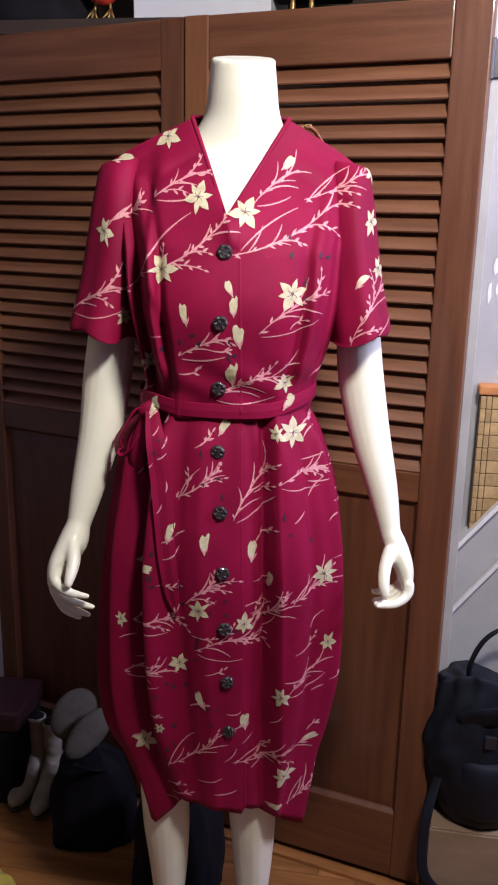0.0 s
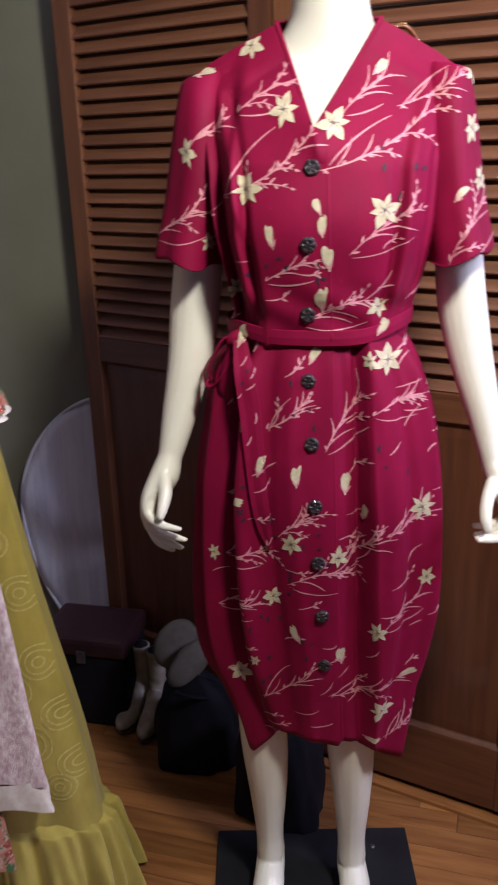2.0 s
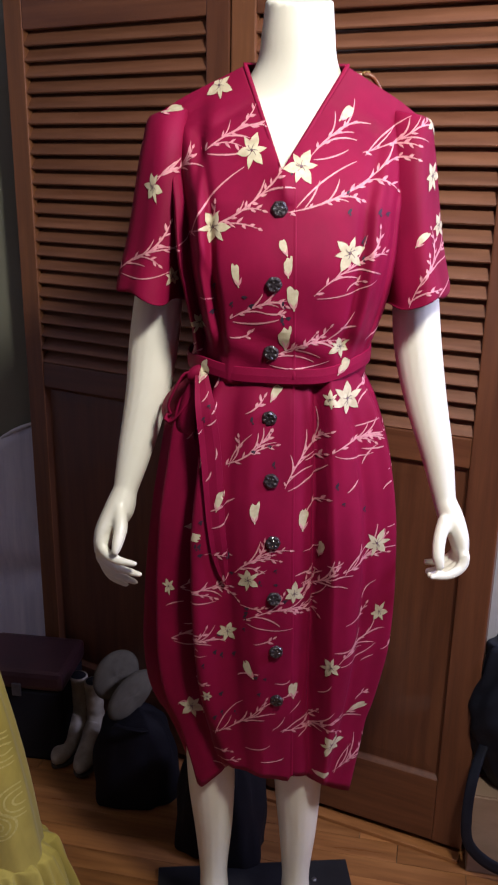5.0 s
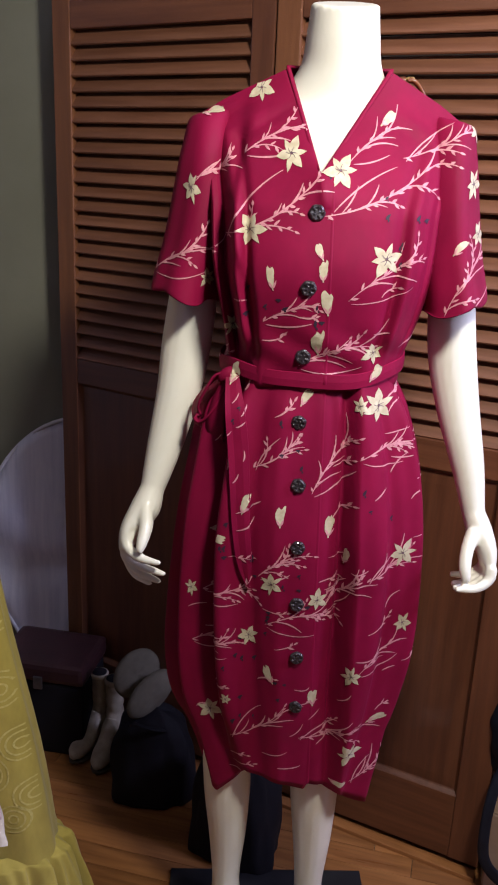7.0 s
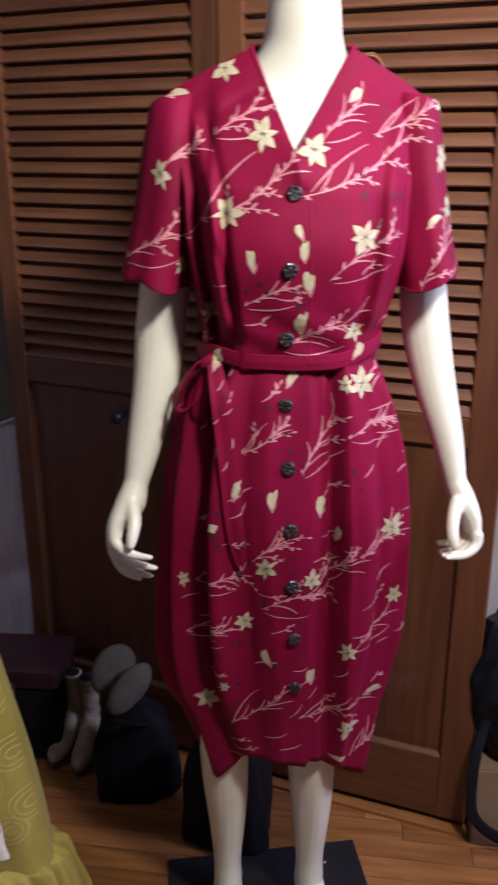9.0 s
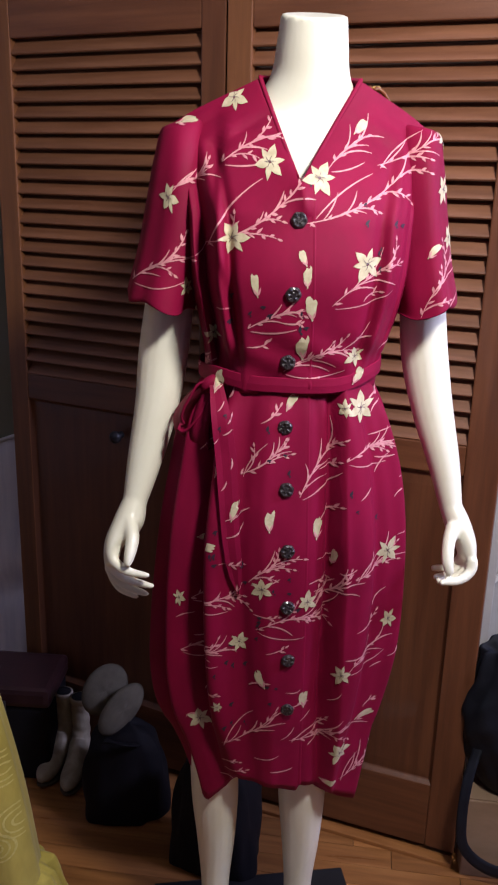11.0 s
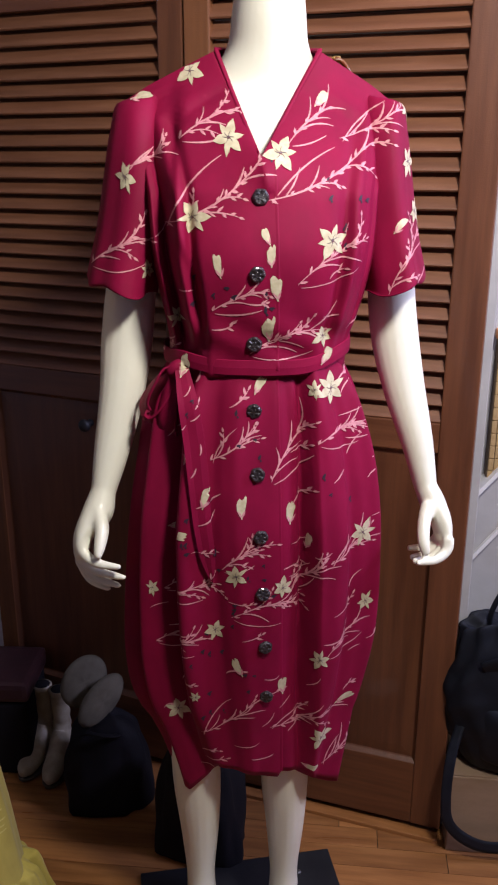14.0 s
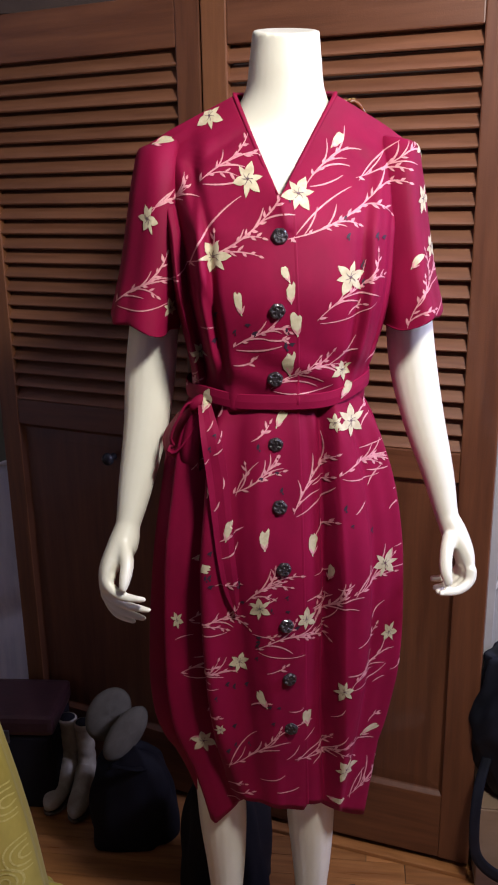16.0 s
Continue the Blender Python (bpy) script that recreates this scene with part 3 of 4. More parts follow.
belt_pieces.append(("belt_loop", strip([(KX, KY, KZ, 0.009), (KX - 0.012, KY - 0.012, KZ - 0.03, 0.012), (KX - 0.020, KY - 0.014, KZ - 0.075, 0.015), (KX - 0.012, KY - 0.010, KZ - 0.092, 0.012), (KX - 0.004, KY - 0.012, KZ - 0.05, 0.012), (KX, KY, KZ, 0.008)], (1, -0.4, 0.2), 0.0015)))
skirt_bm.normal_update()
skirt_tree = BVHTree.FromBMesh(skirt_bm)
tail = [(KX + 0.004, KY - 0.016, KZ + 0.004, 0.010)]
for tx, tz, tw in ((KX + 0.012, 1.150, 0.0145), (KX + 0.020, 1.09, 0.0155), (KX + 0.025, 1.03, 0.015), (KX + 0.030, 0.965, 0.0135), (KX + 0.037, 0.910, 0.011), (KX + 0.044, 0.866, 0.002)):
    hits = [skirt_tree.ray_cast(Vector((tx + dx, -1.0, tz)), Vector((0, 1, 0)), 1.2)[0] for dx in (-tw, 0, tw)]
    tail.append((tx, min(h.y for h in hits) - 0.007, tz, tw))
belt_pieces.append(("belt_tail", strip(tail, (1, 0.0, 0.12), 0.0012, count=110)))



whole = bmesh.new()
for source in (bodice_bm, skirt_bm, *sleeve_bms, *(b for _, b in belt_pieces)):
    source.normal_update()
    tmp = bpy.data.meshes.new("tmp")
    source.to_mesh(tmp)
    whole.from_mesh(tmp)
    bpy.data.meshes.remove(tmp)
tree = BVHTree.FromBMesh(whole)
whole.free()


def on_cloth(x, z, lift=0.0007):
    """The place on the front of the dress at x, z of the body."""
    tuck = float(np.interp(z, (0.45, 0.54, 0.62, 0.76, 0.90), (0.032, 0.026, 0.018, 0.007, -0.001)))
    x, z = x + (x + 0.07) * tuck / 1.2, z - tuck * (1.49 - z) / 1.2
    hit, normal, _, _ = tree.ray_cast(Vector((x, -1.0, z)), Vector((0, 1, 0)), 1.2)
    if hit is None:
        return None
    if normal.y > 0:
        normal = -normal
    return hit + normal * lift


for name, bm in (("bodice", bodice_bm), ("skirt", skirt_bm), ("sleeve", sleeve_bms[0]), ("sleeve", sleeve_bms[1])):
    ob = part(name, bm, CLOTH, dress, smooth=True)
    mod = ob.modifiers.new("cloth", "SOLIDIFY")
    mod.thickness, mod.offset = 0.0006, 0

for name, bm in belt_pieces:
    part(name, bm, CLOTH, dress, smooth=name not in ("belt", "belt_tail"))

# bound V-neck edge
bm = bmesh.new()
edge = [bodice_point(FRONT + 2 * math.pi * k / 96, 48) for k in range(96)]
rings = []
for k, p in enumerate(edge):
    way = (edge[(k + 1) % 96] - edge[k - 1]).normalized()
    inner = (Vector((0.0, -0.02, 1.60)) - p)
    inner = (inner - way * inner.dot(way)).normalized()
    out = way.cross(inner).normalized() * (1 if way.cross(inner).y < 0 else -1)
    rings.append([p + inner * 0.0005 + out * 0.0006, p - inner * 0.005 + out * 0.0012, p - inner * 0.0056 - out * 0.0004, p + inner * 0.0005 - out * 0.0008])
rings.append(rings[0])
part("neck_binding", loft(rings, True, False), CLOTH, dress, smooth=True)


def flat_piece(rows, lift=0.0009):
    """A printed shape laid on the cloth: rows of x, z points, skinned between."""
    bm = bmesh.new()
    done = []
    for r in rows:
        vs = [on_cloth(x, z, lift) for x, z in r]
        if any(v is None for v in vs):
            done.append(None)
            continue
        done.append(vs)
    for a, b in zip(done, done[1:]):
        if a is None or b is None:
            continue
        if max((p - q).length for p, q in zip(a, b)) > 0.032:
            continue
        va, vb = [bm.verts.new(p) for p in a], [bm.verts.new(p) for p in b]
        for i in range(len(a) - 1):
            bm.faces.new((va[i], va[i + 1], vb[i + 1], vb[i]))
    return bm


def flat_part(name, pieces, mat, parent):
    bm = bmesh.new()
    for piece in pieces:
        tmp = bpy.data.meshes.new("tmp")
        piece.to_mesh(tmp)
        bm.from_mesh(tmp)
        piece.free()
        bpy.data.meshes.remove(tmp)
    if not bm.faces:
        bm.free()
        return None
    for f in bm.faces:
        f.normal_update()
    return part(name, bm, mat, parent, smooth=True)


def petal(x, z, angle, length, width, squash, lift=0.0011):
    rows = []
    ca, sa = math.cos(angle), math.sin(angle)
    for i in range(9):
        s = i / 8
        w = width * (math.sin(math.pi * min(1, 0.10 + 0.9 * s) ** 0.9) ** 1.05 if s < 1 else 0.02)
        d = 0.08 * length + s * length * 0.92
        rows.append([(x + (ca * d - sa * w * u) * squash, z + sa * d + ca * w * u) for u in (-1, -0.33, 0.33, 1)])
    return flat_piece(rows, lift)


def printed_flower(x, z, size, turn, squash):
    rnd = random.Random(int(1e6 * (x + 3 * z)))
    petals = []
    for k in range(6):
        a = math.radians(turn + 60 * k + rnd.uniform(-9, 9))
        petals.append(petal(x, z, a, size * rnd.uniform(0.95, 1.25), size * (rnd.uniform(0.27, 0.34) if k % 2 else rnd.uniform(0.17, 0.23)), squash, 0.0010 + 0.00008 * k))
    flower = flat_part("printed_flower", petals, CREAM, dress)
    if flower is None:
        return
    marks = []
    for k in range(6):
        a = math.radians(turn + 60 * k + rnd.uniform(-20, 20))
        marks.append(stroke(x, z, x + math.cos(a) * size * 0.42 * squash, z + math.sin(a) * size * 0.42, size * 0.022, 0.1, rnd, 0.0018))
    marks.append(petal(x - size * 0.1, z, 0.3, size * 0.20, size * 0.07, 1, 0.0018))
    flat_part("flower_centre", marks, STAMEN, flower)


def stroke(x0, z0, x1, z1, width, bend, rnd, lift=0.0009, both=False):
    length = math.hypot(x1 - x0, z1 - z0)
    n = max(5, int(length / 0.004))
    nx, nz = -(z1 - z0) / max(length, 1e-6), (x1 - x0) / max(length, 1e-6)
    rows = []
    for i in range(n + 1):
        s = i / n
        off = bend * length * math.sin(math.pi * s)
        x, z = x0 + (x1 - x0) * s + nx * off, z0 + (z1 - z0) * s + nz * off
        w = width * (0.25 + 0.75 * math.sin(math.pi * (0.12 + 0.80 * s)))
        rows.append([(x - nx * w, z - nz * w), (x + nx * w, z + nz * w)])
    return flat_piece(rows, lift)


def printed_sprig(x0, z0, xm, zm, x1, z1, leafy):
    """A tapering curved stem; a leafy one carries small leaves along its outer half."""
    rnd = random.Random(int(1e6 * (x0 + 3 * z0 + 7 * x1)))
    # control point that brings the curve through the middle
    cx, cz = 2 * xm - (x0 + x1) / 2, 2 * zm - (z0 + z1) / 2
    n = max(6, int(math.hypot(x1 - x0, z1 - z0) / 0.0035))
    width = rnd.uniform(0.0009, 0.0014)
    line = []
    for i in range(n + 1):
        s = i / n
        px = (1 - s) ** 2 * x0 + 2 * s * (1 - s) * cx + s * s * x1
        pz = (1 - s) ** 2 * z0 + 2 * s * (1 - s) * cz + s * s * z1
        dx, dz = 2 * (1 - s) * (cx - x0) + 2 * s * (x1 - cx), 2 * (1 - s) * (cz - z0) + 2 * s * (z1 - cz)
        line.append((px, pz, math.atan2(dz, dx)))
    rows = []
    for i, (px, pz, a) in enumerate(line):
        w = width * (0.12 + 0.88 * math.sin(math.pi * min(1.0, 0.06 + 0.90 * i / n)) ** 0.7)
        rows.append([(px + math.sin(a) * w, pz - math.cos(a) * w), (px - math.sin(a) * w, pz + math.cos(a) * w)])
    pieces = [flat_piece(rows)]
    if leafy:
        side = rnd.choice((-1, 1))
        for k in range(2 + int(n * 0.0035 / 0.016)):
            px, pz, a = line[min(n, int(n * (1.0 - 0.16 * k)))]
            if k == 0:
                pieces.append(petal(px, pz, a, rnd.uniform(0.007, 0.010), 0.0017, 1, 0.00095))
                continue
            side = -side
            pieces.append(petal(px, pz, a + side * rnd.uniform(0.45, 0.8), rnd.uniform(0.008, 0.013), rnd.uniform(0.0014, 0.0021), 1, 0.00095))
    flat_part("printed_sprig", pieces, ROSE, dress)


def printed_leaf(x, z, length, turn, ratio):
    """A half-open bud: a thin calyx, petals that widen upwards and a ragged, slanting tip."""
    rnd = random.Random(int(1e6 * (x + 11 * z)))
    a = math.radians(turn)
    ca, sa = math.cos(a), math.sin(a)
    bend, lean = rnd.uniform(-0.08, 0.08), rnd.choice((-0.5, 0.5)) * rnd.uniform(0.6, 1.2)
    ragged = [rnd.uniform(-0.10, 0.10) for _ in range(5)]
    rows = []
    for i in range(13):
        f = i / 12
        w = length * ratio * 0.42 * float(np.interp(f, [0, 0.15, 0.30, 0.50, 0.80, 0.93, 1], [0.10, 0.22, 0.60, 0.85, 1.0, 0.86, 0.60])) * rnd.uniform(0.95, 1.05)
        off = bend * length * math.sin(math.pi * f)
        row = []
        for u, jag in zip((-1, -0.5, 0, 0.5, 1), ragged):
            e = (f - 0.5 + jag * max(0.0, f - 0.6) / 0.4) * length + lean * w * u * f * f
            row.append((x + ca * e - sa * (w * u + off), z + sa * e + ca * (w * u + off)))
        rows.append(row)
    bud = flat_part("printed_leaf", [flat_piece(rows, 0.0011)], CREAM, dress)
    if bud is None or length < 0.018:
        return
    foot = (x - ca * length * 0.42, z - sa * length * 0.42)
    sepals = [petal(*foot, a + k * rnd.uniform(0.35, 0.6), length * 0.42, length * 0.05, 1, 0.0014) for k in (-1, 1)]
    flat_part("sepal", sepals, ROSE, bud)


def printed_speck(x, z, turn):
    rnd = random.Random(int(1e6 * (x + 5 * z)))
    a = math.radians(turn)
    size = rnd.uniform(0.007, 0.0115)
    flat_part("printed_speck", [petal(x, z, a, size, size * 0.21, 1, 0.0010), petal(x + 0.004, z - 0.003, a + 0.7, size * 0.5, size * 0.13, 1, 0.0011)], SLATE, dress)


def printed_spray(x, z, turn, length):
    """A spray of thin stems: two long ones from one root, and twigs that leave the first by turns."""
    rnd = random.Random(int(1e6 * (2 * x + 3 * z)))
    a = math.radians(turn)
    side = rnd.choice((-1, 1))

    def stem(px, pz, angle, reach, bow, leafy):
        ex, ez = px + reach * math.cos(angle), pz + reach * math.sin(angle)
        mx, mz = (px + ex) / 2 - bow * reach * math.sin(angle), (pz + ez) / 2 + bow * reach * math.cos(angle)
        printed_sprig(px, pz, mx, mz, ex, ez, leafy)

    bow = side * rnd.uniform(0.05, 0.10)
    stem(x, z, a, length, bow, 1)
    stem(x + 0.004, z - 0.004, a - side * rnd.uniform(0.22, 0.40), length * rnd.uniform(0.65, 0.85), -bow, 0)
    for k in range(3 + int(length / 0.03)):
        side = -side
        f = rnd.uniform(0.05, 0.20) + 0.13 * k
        lift = bow * length * 4 * f * (1 - f)
        px, pz = x + f * length * math.cos(a) - lift * math.sin(a), z + f * length * math.sin(a) + lift * math.cos(a)
        stem(px, pz, a + side * rnd.uniform(0.22, 0.62), rnd.uniform(0.032, 0.062), -side * rnd.uniform(0.06, 0.16), rnd.random() < 0.35)


# the print: open flowers (x, z, radius), buds (x, z, turn) and sprays (x, z, turn, length)
FLOWERS = [
    (-0.104, 1.600, 0.020), (-0.054, 1.511, 0.022), (0.014, 1.491, 0.021), (-0.104, 1.410, 0.022), (0.084, 1.379, 0.022), (-0.196, 1.460, 0.021),
    (0.205, 1.481, 0.020), (0.221, 1.412, 0.018), (0.094, 1.163, 0.022), (0.078, 1.244, 0.015), (-0.130, 1.269, 0.015), (-0.048, 0.878, 0.019),
    (-0.081, 0.777, 0.018), (0.024, 0.855, 0.018), (0.153, 0.928, 0.021), (0.165, 0.800, 0.017), (0.088, 0.717, 0.019), (0.096, 0.556, 0.019),
    (-0.143, 0.614, 0.020), (-0.114, 0.655, 0.010), (-0.179, 0.840, 0.014), (-0.171, 1.333, 0.014), (0.206, 1.553, 0.014), (0.068, 1.166, 0.013),
]
BUDS = [
    (-0.174, 1.566, 18), (0.076, 1.562, 45), (-0.070, 1.346, 100), (-0.006, 1.385, 115), (0.000, 1.359, 92), (0.009, 1.315, 95),
    (0.000, 1.257, 92), (0.192, 1.393, 50), (-0.013, 1.173, 60), (-0.039, 0.990, 88), (0.035, 0.976, 85), (-0.138, 0.946, -5),
    (-0.044, 0.711, 115), (0.137, 0.614, 20), (0.028, 0.668, 92), (-0.094, 1.007, 75), (-0.121, 1.198, 70), (0.084, 1.213, 60),
    (0.064, 0.925, 80), (0.080, 0.494, -15),
]
SPRAYS = [
    (-0.003, 1.432, 25, 0.150), (-0.194, 1.473, 27, 0.060), (-0.120, 1.510, 27, 0.085), (0.027, 1.504, 38, 0.075), (0.100, 1.511, 26, 0.110),
    (-0.142, 1.401, 32, 0.148), (-0.252, 1.340, 21, 0.096), (0.180, 1.297, 57, 0.110), (0.037, 1.321, 30, 0.115), (-0.080, 1.285, 20, 0.085),
    (-0.027, 1.222, 17, 0.110), (0.074, 1.086, 14, 0.085), (-0.085, 1.062, 40, 0.085), (0.005, 1.030, 58, 0.095), (0.099, 0.890, 36, 0.085),
    (-0.069, 0.887, 32, 0.067), (-0.160, 0.839, 15, 0.084), (0.034, 0.850, 39, 0.070), (-0.055, 0.804, 12, 0.113), (-0.176, 0.743, 13, 0.085),
    (0.100, 0.720, 38, 0.075), (-0.105, 0.580, 40, 0.115), (0.008, 0.590, 12, 0.100), (0.101, 0.489, 44, 0.075),
]
for x, z, radius in FLOWERS:
    rnd = random.Random(int(1e4 * (x + 2 * z)))
    printed_flower(x, z, radius, rnd.uniform(0, 72), rnd.uniform(0.75, 1.0) if abs(x) < 0.17 else rnd.uniform(0.55, 0.7))
for x, z, turn in BUDS:
    rnd = random.Random(int(1e4 * (x + 2 * z)))
    printed_leaf(x, z, rnd.uniform(0.023, 0.035), turn, rnd.uniform(0.40, 0.65))
for row in SPRAYS:
    printed_spray(*row)
# short loose stems between the sprays, and some on the belt's knot and tails
rnd = random.Random(8)
for k in range(54):
    x, z, a = rnd.uniform(-0.19, 0.18), 0.49 + 0.84 * (k + rnd.random()) / 54, math.radians(rnd.uniform(-5, 55))
    reach, bow = rnd.uniform(0.018, 0.042), rnd.uniform(-0.004, 0.004)
    printed_sprig(x, z, x + 0.5 * reach * math.cos(a) - bow, z + 0.5 * reach * math.sin(a) + bow, x + reach * math.cos(a), z + reach * math.sin(a), k % 2)
for k in range(9):
    x, z, a = rnd.uniform(-0.155, -0.10), 1.04 + 0.017 * k, math.radians(rnd.uniform(20, 80))
    printed_sprig(x, z, x + 0.008 * math.cos(a), z + 0.008 * math.sin(a), x + 0.017 * math.cos(a + 0.2), z + 0.017 * math.sin(a + 0.2), 0)
rnd = random.Random(14)
for k in range(20):
    x, z = rnd.uniform(-0.12, 0.13), 0.60 + 0.98 * (k + rnd.random()) / 20
    for _ in range(rnd.choice((2, 3, 4))):
        printed_speck(x + rnd.uniform(-0.03, 0.03), z + rnd.uniform(-0.03, 0.03), rnd.uniform(0, 90))

# front opening: a stitched fold down the dress, with nine buttons
BUTTONS = [(-0.014, 1.436), (-0.019, 1.337), (-0.021, 1.236), (-0.021, 1.138), (-0.016, 1.042), (-0.011, 0.944), (-0.007, 0.847), (-0.002, 0.75), (0.001, 0.655)]


def front_edge(z):
    return 0.008 + 0.022 * (1.45 - z) / 0.9


rows = []
for i in range(110):
    z = 1.480 - i * (1.480 - 0.486) / 109
    x = front_edge(z)
    rows.append([(x - 0.004, z), (x - 0.001, z), (x + 0.0005, z), (x + 0.0022, z)])
bm = bmesh.new()
prev = None
for r in rows:
    pts = [on_cloth(x, z, l) for (x, z), l in zip(r, (0.0001, 0.0009, 0.0008, -0.0006))]
    if any(p is None for p in pts):
        prev = None
        continue
    cur = [bm.verts.new(p) for p in pts]
    if prev:
        for i in range(3):
            bm.faces.new((prev[i], prev[i + 1], cur[i + 1], cur[i]))
    prev = cur
part("front_fold", bm, CLOTH, dress, smooth=True)


def button_mesh():
    bm = bmesh.new()
    rings = []
    n = 24
    for r, y in ((0.0005, 0.0048), (0.0035, 0.0050), (0.0050, 0.0040), (0.0085, 0.0046), (0.0108, 0.0030), (0.0114, 0.0012), (0.0110, 0.0)):
        rings.append([(r * math.cos(2 * math.pi * k / n) * (1 + 0.035 * math.cos(6 * 2 * math.pi * k / n) * (r > 0.004)), -y - 0.0012 * (k % 4 < 2) * (0.004 < r < 0.0105), r * math.sin(2 * math.pi * k / n) * (1 + 0.035 * math.cos(6 * 2 * math.pi * k / n) * (r > 0.004))) for k in range(n)])
    return loft(rings, True, True)


first = None
for x, z in BUTTONS:
    if first is None:
        ob = first = part("button", button_mesh(), BUTTON, dress, "carved black flower-shaped button")
    else:
        ob = new("button", first.data)
        ob.parent = dress
        ob["label"] = first["label"]
    p = on_cloth(x, z, 0.001)
    ob.matrix_local = Matrix.Translation(p) @ pose(0, 0, 0, random.uniform(-12, 12), 0, random.uniform(-10, 10)) @ pose(0, 0, 0, 0, random.uniform(0, 60), 0)

clip = empty("hair_clip", BODY @ pose(0.105, 0.05, 1.606), "brown tortoiseshell clip on the dress shoulder", "clip")
part("jaw", tube([(-0.028, 0, 0.0, 0.003, 0.006), (-0.012, 0.0, 0.016, 0.004, 0.010), (0.012, 0, 0.014, 0.004, 0.010), (0.030, 0, -0.008, 0.003, 0.006)], 14, 10), SHELL, clip, smooth=True)
part("spring", tube([(-0.006, -0.004, 0.018, 0.003, 0.003), (0.010, -0.004, 0.018, 0.003, 0.003)], 3, 8), GOLD, clip, "small gilt spring", True)


# ---------------------------------------------------------------- hall side: stairs, tiles, bag, carton
def slope(x):
    return 0.803 + 1.27 * (x - 0.401)


def slope_low(x):
    return 0.640 + 1.34 * (x - 0.395)


# white stair side in the shaded grey; cap and moulding keep the plain white
knee = tagged(mesh_ob("stair_wall", prism([(0.415, 0), (1.2, 0), (1.2, slope(1.2) - 0.012), (0.415, slope(0.415) - 0.012)], 0.515, 0.549), SHADED_WHITE), "white closed side of a staircase, greyed for shade", "stairs", kind="structure")
part("cap", prism([(0.401, slope(0.401) - 0.014), (1.2, slope(1.2) - 0.014), (1.2, slope(1.2)), (0.401, slope(0.401))], 0.498, 0.5495), WHITE, knee, "white sloping cap rail")
part("moulding", prism([(0.397, slope_low(0.397) - 0.012), (1.2, slope_low(1.2) - 0.012), (1.2, slope_low(1.2)), (0.397, slope_low(0.397))], 0.503, 0.5145), WHITE, knee, "thin white sloping moulding")

chimney = tagged(mesh_ob("brick_pier", box(0.436, 0.80, 0.522, 0.5495, 0.80, 1.142), MORTAR), "small tan brick pier with an orange-lit top", "brickwork", kind="structure")
# ledge added to hold the orange glow as a flat colour
part("coping", box(0.432, 0.81, 0.514, 0.5495, 1.142, 1.162, 0.004), GLOW, chimney, "top ledge with a warm glow in its orange colour")
brick_meshes = [part("brick", box(0, w, 0.516, 0.5225, 0, 0.0262, 0.0014), BRICK, chimney).data for w in (0.0105, 0.0105, 0.085)]
for ob in list(chimney.children):
    if ob.name.startswith("brick"):
        bpy.data.objects.remove(ob)
for row in range(11):
    for col, x in enumerate((0.4375, 0.4490, 0.4610, 0.5465)):
        z = 0.838 + row * 0.0275
        if z < slope(x) - 0.03:
            continue
        ob = new("brick", brick_meshes[min(col, 2)])
        ob.parent = chimney
        ob.location = (x, random.uniform(-0.0007, 0.0007) + (0.003 if col > 1 else 0), z)

carton = empty("carton", pose(0.398, 0.372, 0), "plain brown cardboard box standing on the floor", "box")
part("body", box(0.0, 0.42, 0.0, 0.14, 0.0, 0.203, 0.003), CARD, carton)
part("flap", box(0.004, 0.416, 0.003, 0.068, 0.2035, 0.2065, 0.001), CARD, carton)
part("flap", box(0.004, 0.416, 0.071, 0.137, 0.2035, 0.2065, 0.001), CARD, carton)


